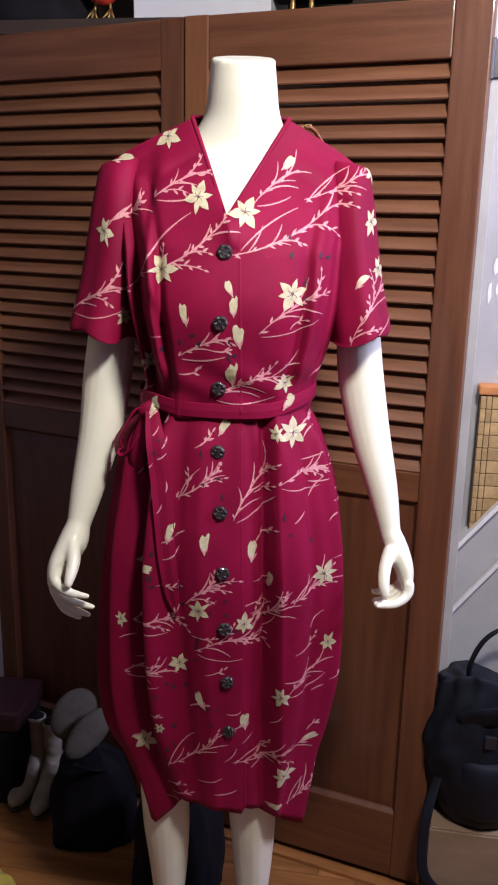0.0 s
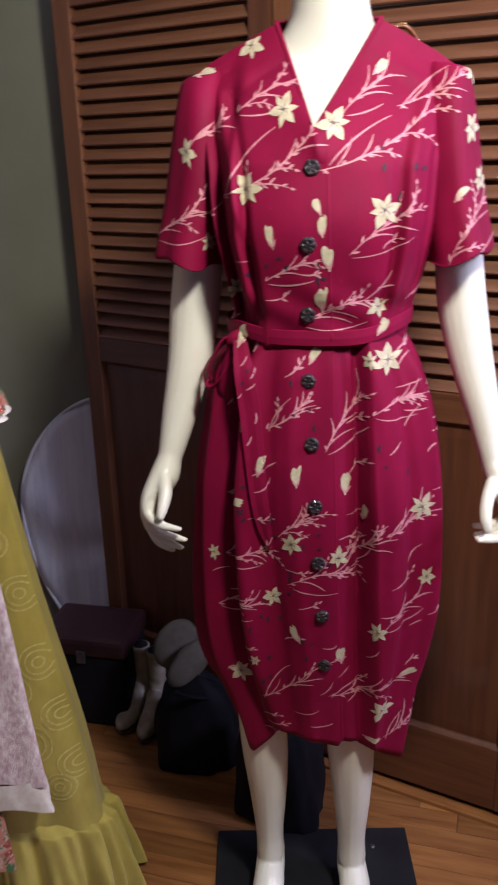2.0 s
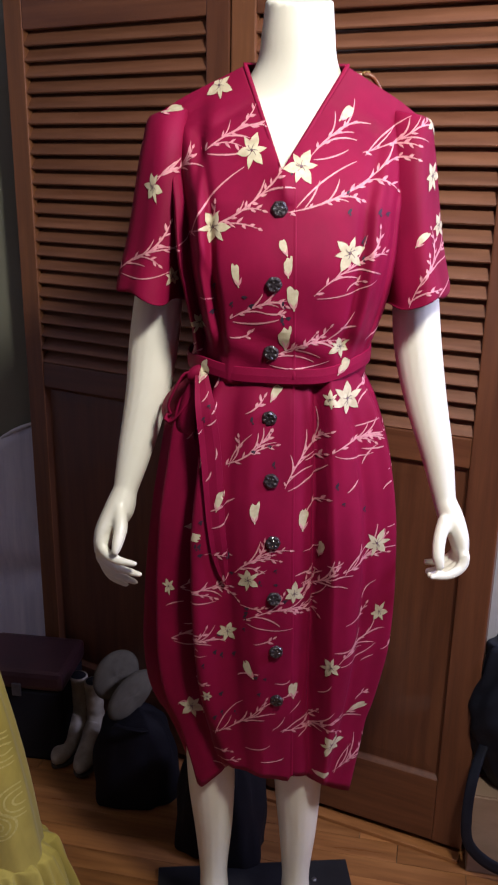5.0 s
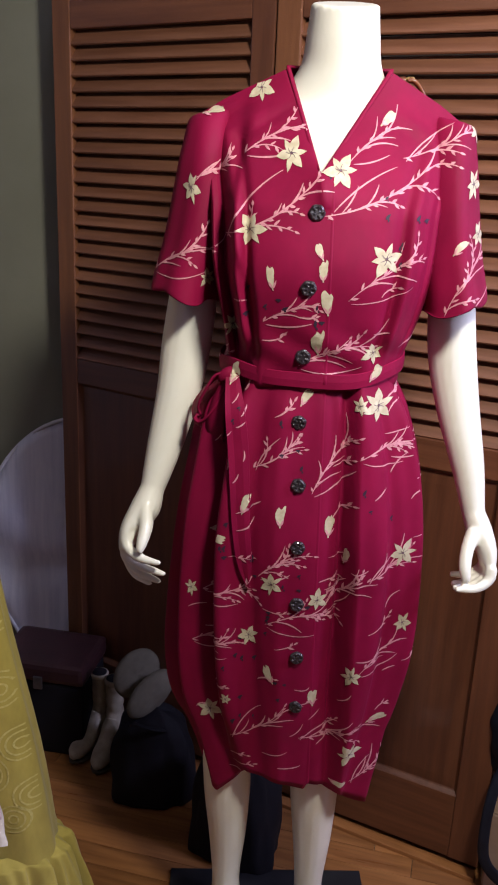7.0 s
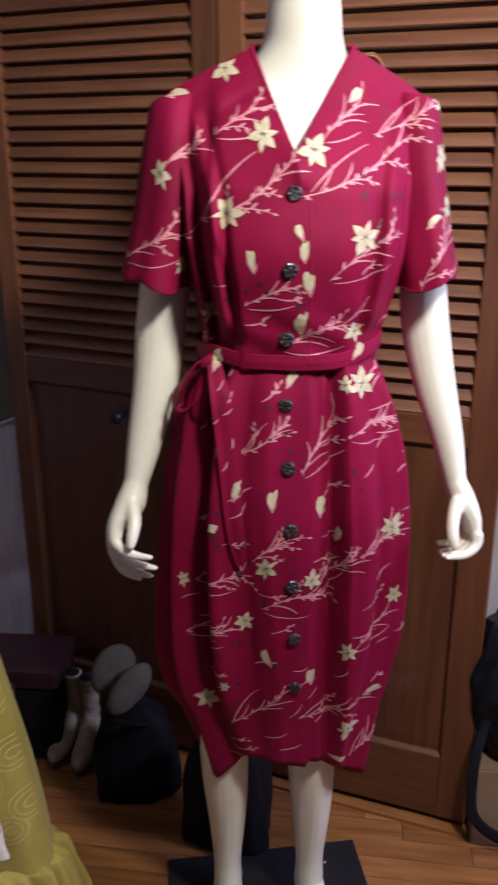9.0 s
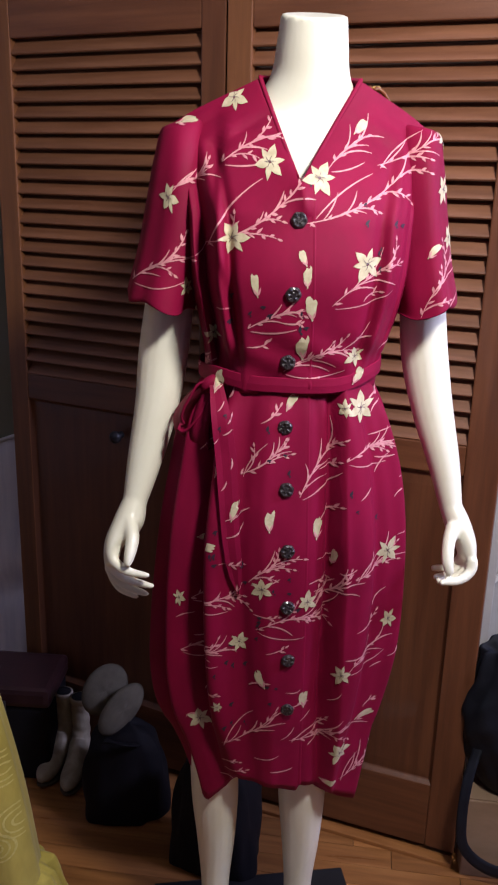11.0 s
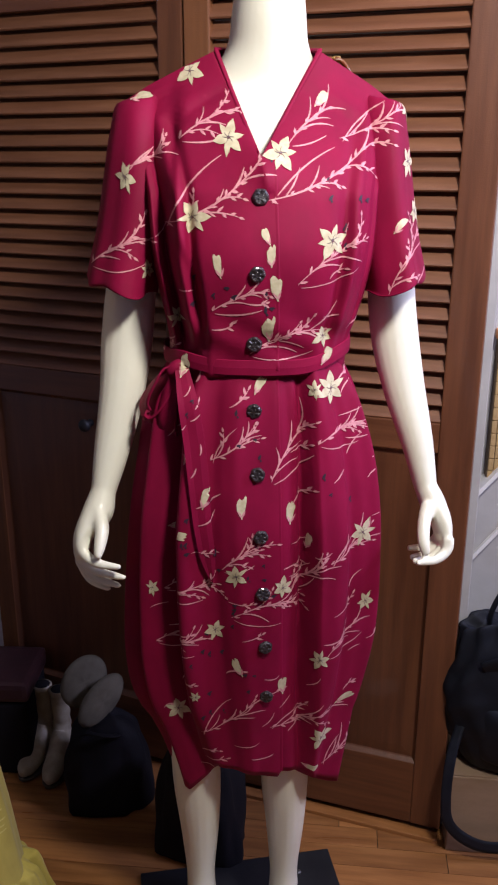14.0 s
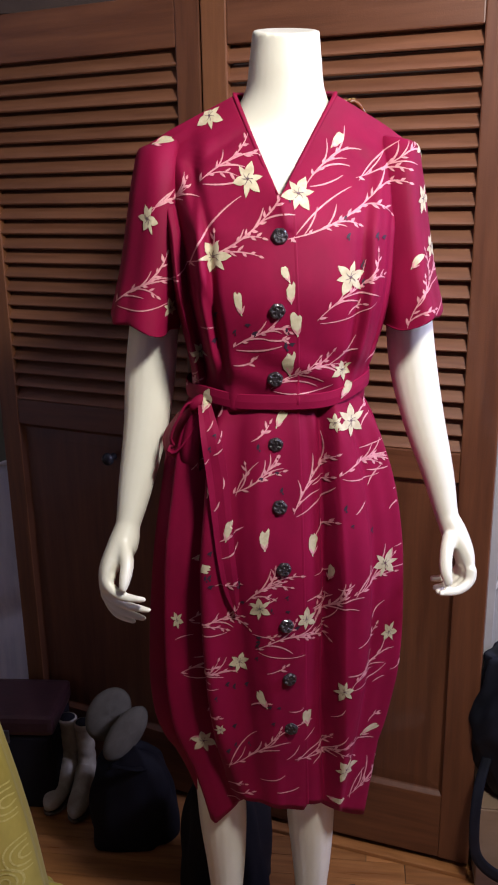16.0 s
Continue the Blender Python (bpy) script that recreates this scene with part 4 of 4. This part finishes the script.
def backpack():
    bag = empty("backpack", pose(0.503, 0.432, 0.209) @ Matrix.Diagonal((1.0, 0.76, 1.0, 1)), "slouched black nylon backpack on top of a carton", "bag")
    rows = [(0.0, 0.06, 0.055), (0.014, 0.078, 0.075), (0.06, 0.100, 0.095), (0.12, 0.127, 0.103), (0.19, 0.138, 0.10), (0.26, 0.120, 0.088), (0.315, 0.103, 0.068), (0.347, 0.097, 0.052), (0.335, 0.06, 0.03)]
    rings = []
    for z, a, b in smooth_path(rows, 60):
        ring = []
        for k in range(96):
            t = 2 * math.pi * k / 96
            fold = 1 + 0.022 * math.sin(4 * t + 22 * z) + 0.02 * math.sin(7 * t - 35 * z) + 0.012 * math.sin(3 * t + 50 * z) + 0.016 * math.sin(11 * t + 40 * z) + 0.010 * math.sin(5 * t - 110 * z) + 0.05 * max(0.0, z - 0.2) / 0.13 * math.sin(13 * t)
            ring.append((a * math.cos(t) * fold, b * math.sin(t) * fold, z + 0.012 * math.sin(3 * t + 1) * z / 0.3))
        rings.append(ring)
    part("body", loft(rings, True, True), BAG, bag, smooth=True)
    pocket = []
    for z, a, b in smooth_path([(0.035, 0.05, 0.088), (0.055, 0.07, 0.108), (0.13, 0.080, 0.122), (0.175, 0.076, 0.116), (0.185, 0.06, 0.09)], 14):
        pocket.append([(a * math.cos(t), -b * math.sin(t) ** 0.8, z) for t in (math.pi * (0.1 + 0.8 * k / 20) for k in range(21))])
    part("front_pocket", loft(pocket, False), BAG, bag, "flat front pocket", True)
    part("flap", strip([(-0.060, -0.078, 0.265, 0.022), (-0.01, -0.094, 0.285, 0.034), (0.05, -0.090, 0.295, 0.034), (0.10, -0.06, 0.29, 0.022)], (0, -0.45, 1), 0.003), BAG, bag, smooth=True)
    part("handle", strip([(-0.045, 0.0, 0.32, 0.009), (-0.045, -0.005, 0.375, 0.009), (-0.018, -0.005, 0.435, 0.009), (0.03, 0.0, 0.462, 0.009), (0.08, 0.0, 0.44, 0.009), (0.10, 0.01, 0.33, 0.009)], (0.3, -1, 0.2), 0.0018), BAG, bag, "webbing carrying handle", True)
    part("strap", strip([(-0.090, -0.05, 0.13, 0.011), (-0.112, -0.095, 0.06, 0.011), (-0.119, -0.119, -0.03, 0.011), (-0.108, -0.119, -0.105, 0.012), (-0.06, -0.120, -0.150, 0.014), (0.0, -0.121, -0.160, 0.014), (0.09, -0.119, -0.135, 0.014), (0.15, -0.118, -0.06, 0.014), (0.14, -0.09, 0.05, 0.014)], (0.75, 0.1, 0.7), 0.0018, count=44), BAG, bag, "hanging shoulder strap", True)
    part("buckle", box(-0.012, 0.012, -0.112, -0.100, 0.225, 0.252, 0.002), DARKBASE, bag, "dark plastic buckle")
    return bag


backpack()


# ---------------------------------------------------------------- left corner: boots, hats, chest, disc
def boot(m):
    thing = empty("ankle_boot", m, "scuffed cream leather ankle boot on the floor", "boot", "pair of boots")
    rows = [(0.0, 0.045, 0.20, 0.027, 0.030), (0.0, 0.047, 0.15, 0.026, 0.029), (0.0, 0.05, 0.10, 0.026, 0.032), (0.0, 0.03, 0.068, 0.029, 0.040), (0.0, -0.03, 0.041, 0.030, 0.031), (0.0, -0.075, 0.032, 0.030, 0.024), (0.0, -0.108, 0.027, 0.024, 0.018), (0.0, -0.128, 0.023, 0.010, 0.008)]
    bm = tube(rows, 60, 28)
    for v in bm.verts:
        if 0.06 < v.co.z < 0.19:
            v.co.x *= 1 + 0.05 * math.sin(v.co.z * 190 + 3 * v.co.y)
            v.co.y += 0.0018 * math.sin(v.co.z * 230 + v.co.x * 40)
    part("upper", bm, BOOT, thing, smooth=True)
    part("cuff", tube([(0, 0.045, 0.194, 0.029, 0.032), (0, 0.045, 0.206, 0.0295, 0.0325)], 4, 20), BOOT, thing, "turned leather cuff", True)
    # the shaft is solid; a flat black disc paints its shaded hollow
    part("opening", tube([(0, 0.045, 0.2065, 0.024, 0.027), (0, 0.045, 0.2075, 0.023, 0.026)], 2, 20), INK, thing, "black disc for the shade inside the boot", True)
    part("sole", tube([(0, 0.02, 0.018, 0.026, 0.004), (0, -0.05, 0.007, 0.035, 0.005), (0, -0.10, 0.006, 0.027, 0.005), (0, -0.13, 0.009, 0.010, 0.004)], 16, 14), SOLE, thing, "thin worn sole", True)
    part("heel", tube([(0, 0.060, 0.002, 0.019, 0.021), (0, 0.060, 0.035, 0.021, 0.025)], 4, 14), SOLE, thing, "stacked heel", True)
    return thing


boot(pose(-0.612, 0.565, 0, 0, 0, -12) @ Matrix.Diagonal((0.88, 0.70, 1.02, 1)))
boot(pose(-0.556, 0.548, 0, 0, 0, 0) @ Matrix.Diagonal((0.88, 0.70, 1.02, 1)))


def cap_hat(m, label):
    thing = empty("cap", m, label, "hat", "stacked caps")
    rings = []
    for r, z in smooth_path([(0.005, 0.052), (0.05, 0.048), (0.085, 0.030), (0.098, 0.004), (0.094, -0.010), (0.085, -0.008)], 16):
        rings.append([(r * 0.95 * math.cos(t), r * 1.08 * math.sin(t), z + 0.003 * math.sin(3 * t)) for t in (2 * math.pi * k / 36 for k in range(36))])
    part("crown", loft(rings, True, True), TAUPE, thing, smooth=True)
    part("band", loft([[(q * 0.95 * math.cos(t), q * 1.08 * math.sin(t), z) for t in (2 * math.pi * k / 36 for k in range(36))] for q, z in ((0.0985, -0.006), (0.0995, 0.004), (0.0975, 0.010))], True, False), TAUPE, thing, "stitched band", True)
    return thing


cap_hat(pose(-0.462, 0.50, 0.295, 62, 38, 10) @ Matrix.Diagonal((0.54, 0.61, 0.36, 1)), "taupe cloth cap stacked on edge over dark bags")
cap_hat(pose(-0.408, 0.455, 0.277, 58, 50, 14) @ Matrix.Diagonal((0.41, 0.67, 0.36, 1)), "taupe cloth cap leaning against another cap")


def heap(name, m, size, mat, label, category, seed, extra=None):
    """A slumped soft bag or pile with folds."""
    thing = empty(name, m, label, category)
    rnd = random.Random(seed)
    ph = [rnd.uniform(0, 6) for _ in range(4)]
    rings = []
    for z, k in smooth_path([(0.0, 0.88), (0.06, 1.0), (0.45, 0.98), (0.8, 0.82), (0.95, 0.55), (1.0, 0.15)], 26):
        ring = []
        for i in range(44):
            t = 2 * math.pi * i / 44
            f = k * (1 + 0.06 * math.sin(3 * t + ph[0] + 3 * z) + 0.04 * math.sin(6 * t + ph[1] - 7 * z) + 0.025 * math.sin(11 * t + ph[2] + 5 * z))
            c, s = math.cos(t), math.sin(t)
            ring.append((size[0] * math.copysign(abs(c) ** 0.7, c) * f, size[1] * math.copysign(abs(s) ** 0.7, s) * f, size[2] * z * (1 + 0.05 * math.sin(2 * t + ph[3]))))
        rings.append(ring)
    part("body", loft(rings, True, True), mat, thing, smooth=True)
    part("handle", strip([(-size[0] * 0.5, -size[1] * 0.3, size[2] * 0.85, 0.008), (-size[0] * 0.25, -size[1] * 0.9, size[2] * 0.98, 0.008), (size[0] * 0.25, -size[1] * 0.9, size[2] * 0.95, 0.008), (size[0] * 0.5, -size[1] * 0.3, size[2] * 0.85, 0.008)], (0, -1, 0.4), 0.002), mat, thing, smooth=True)
    return thing


heap("holdall", pose(-0.40, 0.455, 0, 0, 0, 8), (0.10, 0.075, 0.24), INK, "black cloth holdall slumped on the floor", "bag", 3)
heap("tote_bag", pose(-0.15, 0.330, 0, 0, 0, -6), (0.10, 0.075, 0.30), INK, "dark cloth tote bag on the floor by the doors", "bag", 5)

chest = empty("leather_case", pose(-0.735, 0.585, 0, 0, 0, 4), "dark oxblood leather case standing on the floor", "case")
part("body", box(-0.115, 0.115, -0.085, 0.085, 0.0, 0.215, 0.012), INK, chest)
part("lid", box(-0.122, 0.122, -0.092, 0.090, 0.216, 0.268, 0.014), OXBLOOD, chest, "worn oxblood lid")
part("clasp", box(-0.012, 0.012, -0.097, -0.091, 0.20, 0.235, 0.002), STEEL, chest, "dull metal clasp")

disc = empty("reflector_disc", pose(-0.71, 0.785, 0.44, -1, 0, 0) @ Matrix.Diagonal((0.80, 1.0, 0.955, 1)), "white crinkled round reflector disc leaning on the wall", "reflector")
rings = []
for j in range(14):
    r = 0.418 * j / 13 + 0.002
    rings.append([(r * 0.98 * math.cos(t), 0.006 * math.sin(9 * t + 9 * r) * r / 0.42 + 0.010 * math.sin(4 * t), r * math.sin(t)) for t in (2 * math.pi * k / 72 for k in range(72))])
ob = part("sheet", loft(rings, True, False), SHEET, disc, "translucent crinkled white cloth", True)
mod = ob.modifiers.new("cloth", "SOLIDIFY")
mod.thickness = 0.0015
part("rim", loft([[((0.418 + 0.006 * math.cos(u)) * 0.98 * math.cos(t), 0.010 * math.sin(4 * t) + 0.006 * math.sin(u), (0.418 + 0.006 * math.cos(u)) * math.sin(t)) for u in (2 * math.pi * k / 10 for k in range(10))] for t in (2 * math.pi * k / 72 for k in range(73))], True, False), BOXWHITE, disc, "sprung white rim", True)


# ---------------------------------------------------------------- garment rack
rack = empty("garment_rack", pose(-0.888, -0.02, 0, 0, 0, 0), "plain steel garment rack holding hung clothes", "rack")
part("rail", tube([(0, -0.85, 1.66, 0.012, 0.012), (0, 0.16, 1.66, 0.012, 0.012)], 3, 14), STEEL, rack, smooth=True)
for y in (-0.83, 0.14):
    part("post", tube([(0, y, 0.03, 0.012, 0.012), (0, y, 1.66, 0.012, 0.012)], 3, 14), STEEL, rack, smooth=True)
    part("foot", tube([(-0.22, y, 0.015, 0.012, 0.012), (0.20, y, 0.015, 0.012, 0.012)], 3, 12), STEEL, rack, smooth=True)


def hanging(rows, folds, seed, count=60, sides=64, often=1, least=0.3):
    """A hanging length of cloth: rows of x, y, z, half-width (x) and half-depth (y), with folds that deepen downwards."""
    rnd = random.Random(seed)
    ph = [rnd.uniform(0, 6.28) for _ in range(4)]
    path = smooth_path(rows, count)
    rings = []
    for i, (x, y, z, a, b) in enumerate(path):
        f = i / (count - 1)
        ring = []
        for k in range(sides):
            t = 2 * math.pi * k / sides
            w = 1 + folds * (least + (1 - least) * f) * (0.5 * math.sin(5 * often * t + ph[0]) + 0.35 * math.sin(8 * often * t + ph[1] + 2 * f) + 0.2 * math.sin(13 * often * t + ph[2] - 3 * f))
            ring.append((x + a * math.cos(t) * w, y + b * math.sin(t) * w, z + 0.006 * math.sin(5 * t + ph[3]) * f))
        rings.append(ring)
    return loft(rings, True, False)


GX, GY = -0.888, -0.02


def hanger(thing, y):
    part("hanger", tube([(0.0, y, 1.684, 0.002, 0.002), (0.0, y, 1.62, 0.002, 0.002), (0.02, y, 1.60, 0.003, 0.003), (0.17, y, 1.545, 0.004, 0.004)], 20, 8), STEEL, thing, "thin wire hanger", True)


mustard = empty("maxi_dress", pose(GX, GY, 0), "long mustard yellow cotton dress with ruffled hem on hanger", "dress")
hanger(mustard, 0.05)
yellow_bm = hanging([(0.06, 0.05, 1.57, 0.16, 0.03), (0.08, 0.05, 1.45, 0.17, 0.05), (0.09, 0.05, 1.25, 0.17, 0.055), (0.12, 0.05, 1.05, 0.18, 0.06), (0.155, 0.06, 0.70, 0.195, 0.08), (0.20, 0.06, 0.40, 0.210, 0.10), (0.222, 0.06, 0.165, 0.220, 0.108)], 0.10, 11)
yellow_bm.normal_update()
yellow_tree = BVHTree.FromBMesh(yellow_bm)
part("skirt", yellow_bm, MUSTARD, mustard, smooth=True)
part("sleeve", hanging([(0.20, 0.03, 1.53, 0.05, 0.04), (0.262, 0.03, 1.44, 0.055, 0.05), (0.285, 0.03, 1.35, 0.055, 0.055), (0.275, 0.03, 1.27, 0.045, 0.05), (0.262, 0.03, 1.225, 0.04, 0.045)], 0.12, 12, 34, 48), MUSTARD, mustard, "puffed short sleeve", True)
part("ruffle", hanging([(0.221, 0.06, 0.198, 0.208, 0.098), (0.223, 0.06, 0.186, 0.226, 0.114), (0.224, 0.06, 0.176, 0.236, 0.120), (0.230, 0.06, 0.13, 0.242, 0.128), (0.238, 0.06, 0.075, 0.246, 0.14), (0.246, 0.06, 0.015, 0.246, 0.148)], 0.14, 13, 40, 300, 3, 0.12), MUSTARD, mustard, "gathered ruffle along the hem", True)
CIRCLES = [(0.265, 0.90, 0.030), (0.29, 0.80, 0.032), (0.335, 0.70, 0.033), (0.275, 0.62, 0.034), (0.36, 0.56, 0.034), (0.31, 0.50, 0.035), (0.395, 0.45, 0.034), (0.34, 0.385, 0.038), (0.42, 0.34, 0.034), (0.28, 0.31, 0.036), (0.24, 0.44, 0.034), (0.385, 0.29, 0.03)]
for cx, cz, cr in CIRCLES:
    bm = bmesh.new()
    for r in (cr, cr * 0.68, cr * 0.30):
        prev = None
        for k in range(49):
            t = 2 * math.pi * k / 48 + cr * 40
            wob = 1 + 0.03 * math.sin(2 * t + cx * 50)
            cur = []
            for w in (-0.0018, 0.0018):
                hit, normal, _, _ = yellow_tree.ray_cast(Vector((cx + (r + w) * math.cos(t) * wob, -1.0, cz + (r + w) * math.sin(t) * wob)), Vector((0, 1, 0)), 1.3)
                cur.append(None if hit is None else hit + Vector((0, -0.0012, 0)))
            if prev and None not in prev and None not in cur and (prev[0] - cur[0]).length < 0.04:
                bm.faces.new([bm.verts.new(p) for p in (prev[0], prev[1], cur[1], cur[0])])
            prev = cur
    if bm.faces:
        part("stitched_ring", bm, STITCH, mustard, "pale embroidered ring")
    else:
        bm.free()

blouse = empty("floral_dress", pose(GX, GY, 0), "coral floral printed dress with ruffled sleeve on hanger", "dress")
hanger(blouse, -0.10)
part("body", hanging([(0.05, -0.10, 1.57, 0.16, 0.03), (0.06, -0.10, 1.40, 0.165, 0.045), (0.06, -0.10, 1.10, 0.15, 0.05), (0.07, -0.10, 0.80, 0.15, 0.055), (0.14, -0.11, 0.50, 0.15, 0.06), (0.165, -0.11, 0.17, 0.155, 0.07)], 0.10, 21), FLORAL, blouse, smooth=True)
part("sleeve", hanging([(0.19, -0.10, 1.50, 0.06, 0.045), (0.250, -0.10, 1.39, 0.065, 0.05), (0.288, -0.10, 1.30, 0.07, 0.055), (0.310, -0.10, 1.215, 0.073, 0.06)], 0.10, 22, 30, 48), FLORAL, blouse, smooth=True)
part("sleeve_ruffle", hanging([(0.310, -0.10, 1.22, 0.072, 0.059), (0.316, -0.10, 1.19, 0.080, 0.07), (0.322, -0.10, 1.145, 0.088, 0.078)], 0.16, 23, 16, 64), FLORAL, blouse, "gathered ruffle on the sleeve", True)
part("sleeve_band", hanging([(0.322, -0.10, 1.153, 0.085, 0.074), (0.325, -0.10, 1.135, 0.084, 0.074)], 0.14, 23, 5, 64), INK, blouse, "dark band on the sleeve", True)
part("sleeve_ruffle", hanging([(0.325, -0.10, 1.139, 0.082, 0.072), (0.329, -0.10, 1.115, 0.088, 0.080), (0.333, -0.10, 1.088, 0.092, 0.084)], 0.16, 25, 14, 64), FLORAL, blouse, "gathered ruffle on the sleeve", True)
part("ruffle_lace", hanging([(0.333, -0.10, 1.090, 0.0925, 0.0845), (0.334, -0.10, 1.078, 0.094, 0.086)], 0.17, 25, 6, 64), IVORY, blouse, "white lace edging", True)
part("cuff_lace", hanging([(0.330, -0.05, 1.26, 0.03, 0.03), (0.344, -0.05, 1.225, 0.032, 0.03), (0.350, -0.05, 1.19, 0.028, 0.025)], 0.18, 24, 12, 40), IVORY, blouse, "white lace edging", True)

violet = empty("satin_blouse", pose(GX, GY, 0), "violet satin blouse hanging among other clothes", "blouse")
hanger(violet, -0.03)
part("body", hanging([(0.05, -0.03, 1.57, 0.15, 0.02), (0.09, -0.045, 1.30, 0.17, 0.03), (0.145, -0.06, 1.00, 0.185, 0.035), (0.158, -0.06, 0.87, 0.185, 0.035)], 0.07, 31), PURPLE, violet, smooth=True)

lace = empty("lace_skirt", pose(GX, GY, 0), "pale pink lace skirt with ivory hem on hanger", "skirt")
hanger(lace, -0.045)
part("body", hanging([(0.155, -0.065, 0.90, 0.18, 0.03), (0.168, -0.065, 0.80, 0.183, 0.035), (0.192, -0.06, 0.60, 0.177, 0.045), (0.218, -0.07, 0.37, 0.18, 0.055)], 0.08, 41), PINK, lace, smooth=True)
part("hem", hanging([(0.214, -0.07, 0.375, 0.182, 0.057), (0.222, -0.07, 0.315, 0.184, 0.060)], 0.09, 41, 8), IVORY, lace, "ivory lace hem", True)

hat = empty("felt_hat", pose(-0.638, 0.05, 1.632, 8, -110, 0) @ Matrix.Scale(1.08, 4), "wide-brimmed grey felt hat hung above the clothes", "hat")
rings = []
for r, z in smooth_path([(0.004, 0.085), (0.05, 0.088), (0.085, 0.07), (0.095, 0.02), (0.105, 0.002), (0.15, -0.006), (0.19, 0.004), (0.195, 0.010), (0.188, 0.010), (0.15, 0.000), (0.10, -0.004), (0.088, 0.02)], 44):
    rings.append([(r * 1.05 * math.cos(t), r * 0.95 * math.sin(t), z + 0.008 * math.sin(2 * t) * (r / 0.19)) for t in (2 * math.pi * k / 56 for k in range(56))])
part("brim", loft(rings, True, False), FELT, hat, smooth=True)
part("ribbon", loft([[(q * 1.05 * math.cos(t), q * 0.95 * math.sin(t), z) for t in (2 * math.pi * k / 56 for k in range(56))] for q, z in ((0.1065, 0.006), (0.099, 0.032))], True, False), INK, hat, "dark ribbon band", True)

# ---------------------------------------------------------------- things on top of the closet
SHELF = 1.893
white_box = empty("white_carton", pose(-0.205, 0.77, SHELF, 0, 0, -2), "plain white carton on top of the closet", "box")
part("body", box(-0.155, 0.155, -0.03, 0.18, 0.0, 0.28, 0.003), BOXWHITE, white_box)
part("lid", box(-0.158, 0.158, -0.033, 0.183, 0.25, 0.285, 0.003), BOXWHITE, white_box, "shallow white lid")
heap("folded_coat", pose(-0.605, 0.80, SHELF), (0.135, 0.09, 0.16), INK, "black folded coat on top of the closet", "coat", 8)
bird = empty("bird_figurine", pose(-0.424, 0.725, SHELF), "small red ceramic bird figurine with gilt legs", "figurine")
part("body", blob(0, 0, 0.066, 0.036, 0.045, 0.034, None, (20, 0, 0)), RED, bird, smooth=True)
part("head", blob(0, -0.04, 0.112, 0.018, 0.022, 0.020), RED, bird, smooth=True)
part("beak", tube([(0, -0.058, 0.112, 0.006, 0.006), (0, -0.076, 0.108, 0.0015, 0.0015)], 3, 8), GOLD, bird, "gilt beak", True)
for s in (-1, 1):
    part("wing", blob(s * 0.034, 0.008, 0.070, 0.008, 0.034, 0.022, None, (25, 0, 0)), RED, bird, smooth=True)
    bm = tube([(s * 0.016, 0, 0.045, 0.003, 0.003), (s * 0.019, -0.004, 0.006, 0.003, 0.003)], 3, 8)
    for k in (-1, 0, 1):
        tube([(s * 0.019, -0.004, 0.024, 0.003, 0.003), (s * 0.019 + k * 0.012, -0.022, 0.003, 0.002, 0.002)], 3, 6, bm)
    part("leg", bm, GOLD, bird, "gilt wire leg", True)
chain_bag = empty("evening_bag", pose(0.036, 0.735, SHELF), "dark evening bag with gilt feet on the closet", "bag")
part("body", box(-0.085, 0.085, 0.0, 0.08, 0.044, 0.17, 0.012), INK, chain_bag)
for x in (-0.04, 0.0):
    part("foot", blob(x, -0.002, 0.024, 0.006, 0.006, 0.024), GOLD, chain_bag, "gilt ball foot", True)

# out of view: a pendant body added to carry the key light
lamp = empty("added_pendant", look((0.56, -0.70, 2.165), (-0.05, 0.15, 1.095)), "unseen pendant lamp added around the key light", "lamp")
shade = [[(rr * math.cos(t), rr * math.sin(t), z) for t in (2 * math.pi * k / 40 for k in range(40))] for rr, z in ((0.125, -0.03), (0.122, 0.0), (0.10, 0.05), (0.05, 0.09), (0.022, 0.10), (0.022, 0.13))]
part("shade", loft(shade, True, False), BOXWHITE, lamp, "pale metal shade", True)
cord = part("cord", tube([(0.60, -0.756, 2.255, 0.003, 0.003), (0.61, -0.77, 2.33, 0.003, 0.003), (0.612, -0.772, 2.449, 0.003, 0.003)], 8, 8), INK, lamp, "thin dark cord", True)
cord.matrix_parent_inverse = lamp.matrix_world.inverted()

# ---------------------------------------------------------------- floor boards
board_meshes = []
for length in (0.9, 1.25, 1.6):
    bm = box(0, length - 0.0015, 0, 0.0555, -0.005, 0.0, 0.0007)
    me = bpy.data.meshes.new("floor_board")
    bm.to_mesh(me)
    bm.free()
    me.materials.append(PLANK)
    board_meshes.append((length, me))
rnd = random.Random(4)
for row in range(34):
    x = -1.9 - rnd.uniform(0, 0.8)
    while x < 1.4:
        length, me = rnd.choice(board_meshes)
        ob = new("floor_board", me)
        ob.parent = floor
        # boards end at the side walls
        left, right = max(x, -2.395), min(x + length, 2.395)
        ob.location = (left, -1.05 + row * 0.0565, rnd.uniform(-0.0004, 0.0))
        ob.scale = ((right - left) / length, 1, 1)
        x += length

# flakes of lost paint on the hall wall
hall = bpy.data.objects["wall_hall"]
for fx, fz, fw, fh in ((0.447, 1.398, 0.006, 0.018), (0.438, 1.345, 0.004, 0.022), (0.452, 1.352, 0.003, 0.012), (0.470, 1.405, 0.008, 0.012)):
    part("paint_flake", prism([(fx - fw, fz), (fx - fw * 0.3, fz - fh), (fx + fw, fz - fh * 0.4), (fx + fw * 0.6, fz + fh), (fx - fw * 0.5, fz + fh * 0.8)], 0.5485, 0.5505), BOXWHITE, hall)
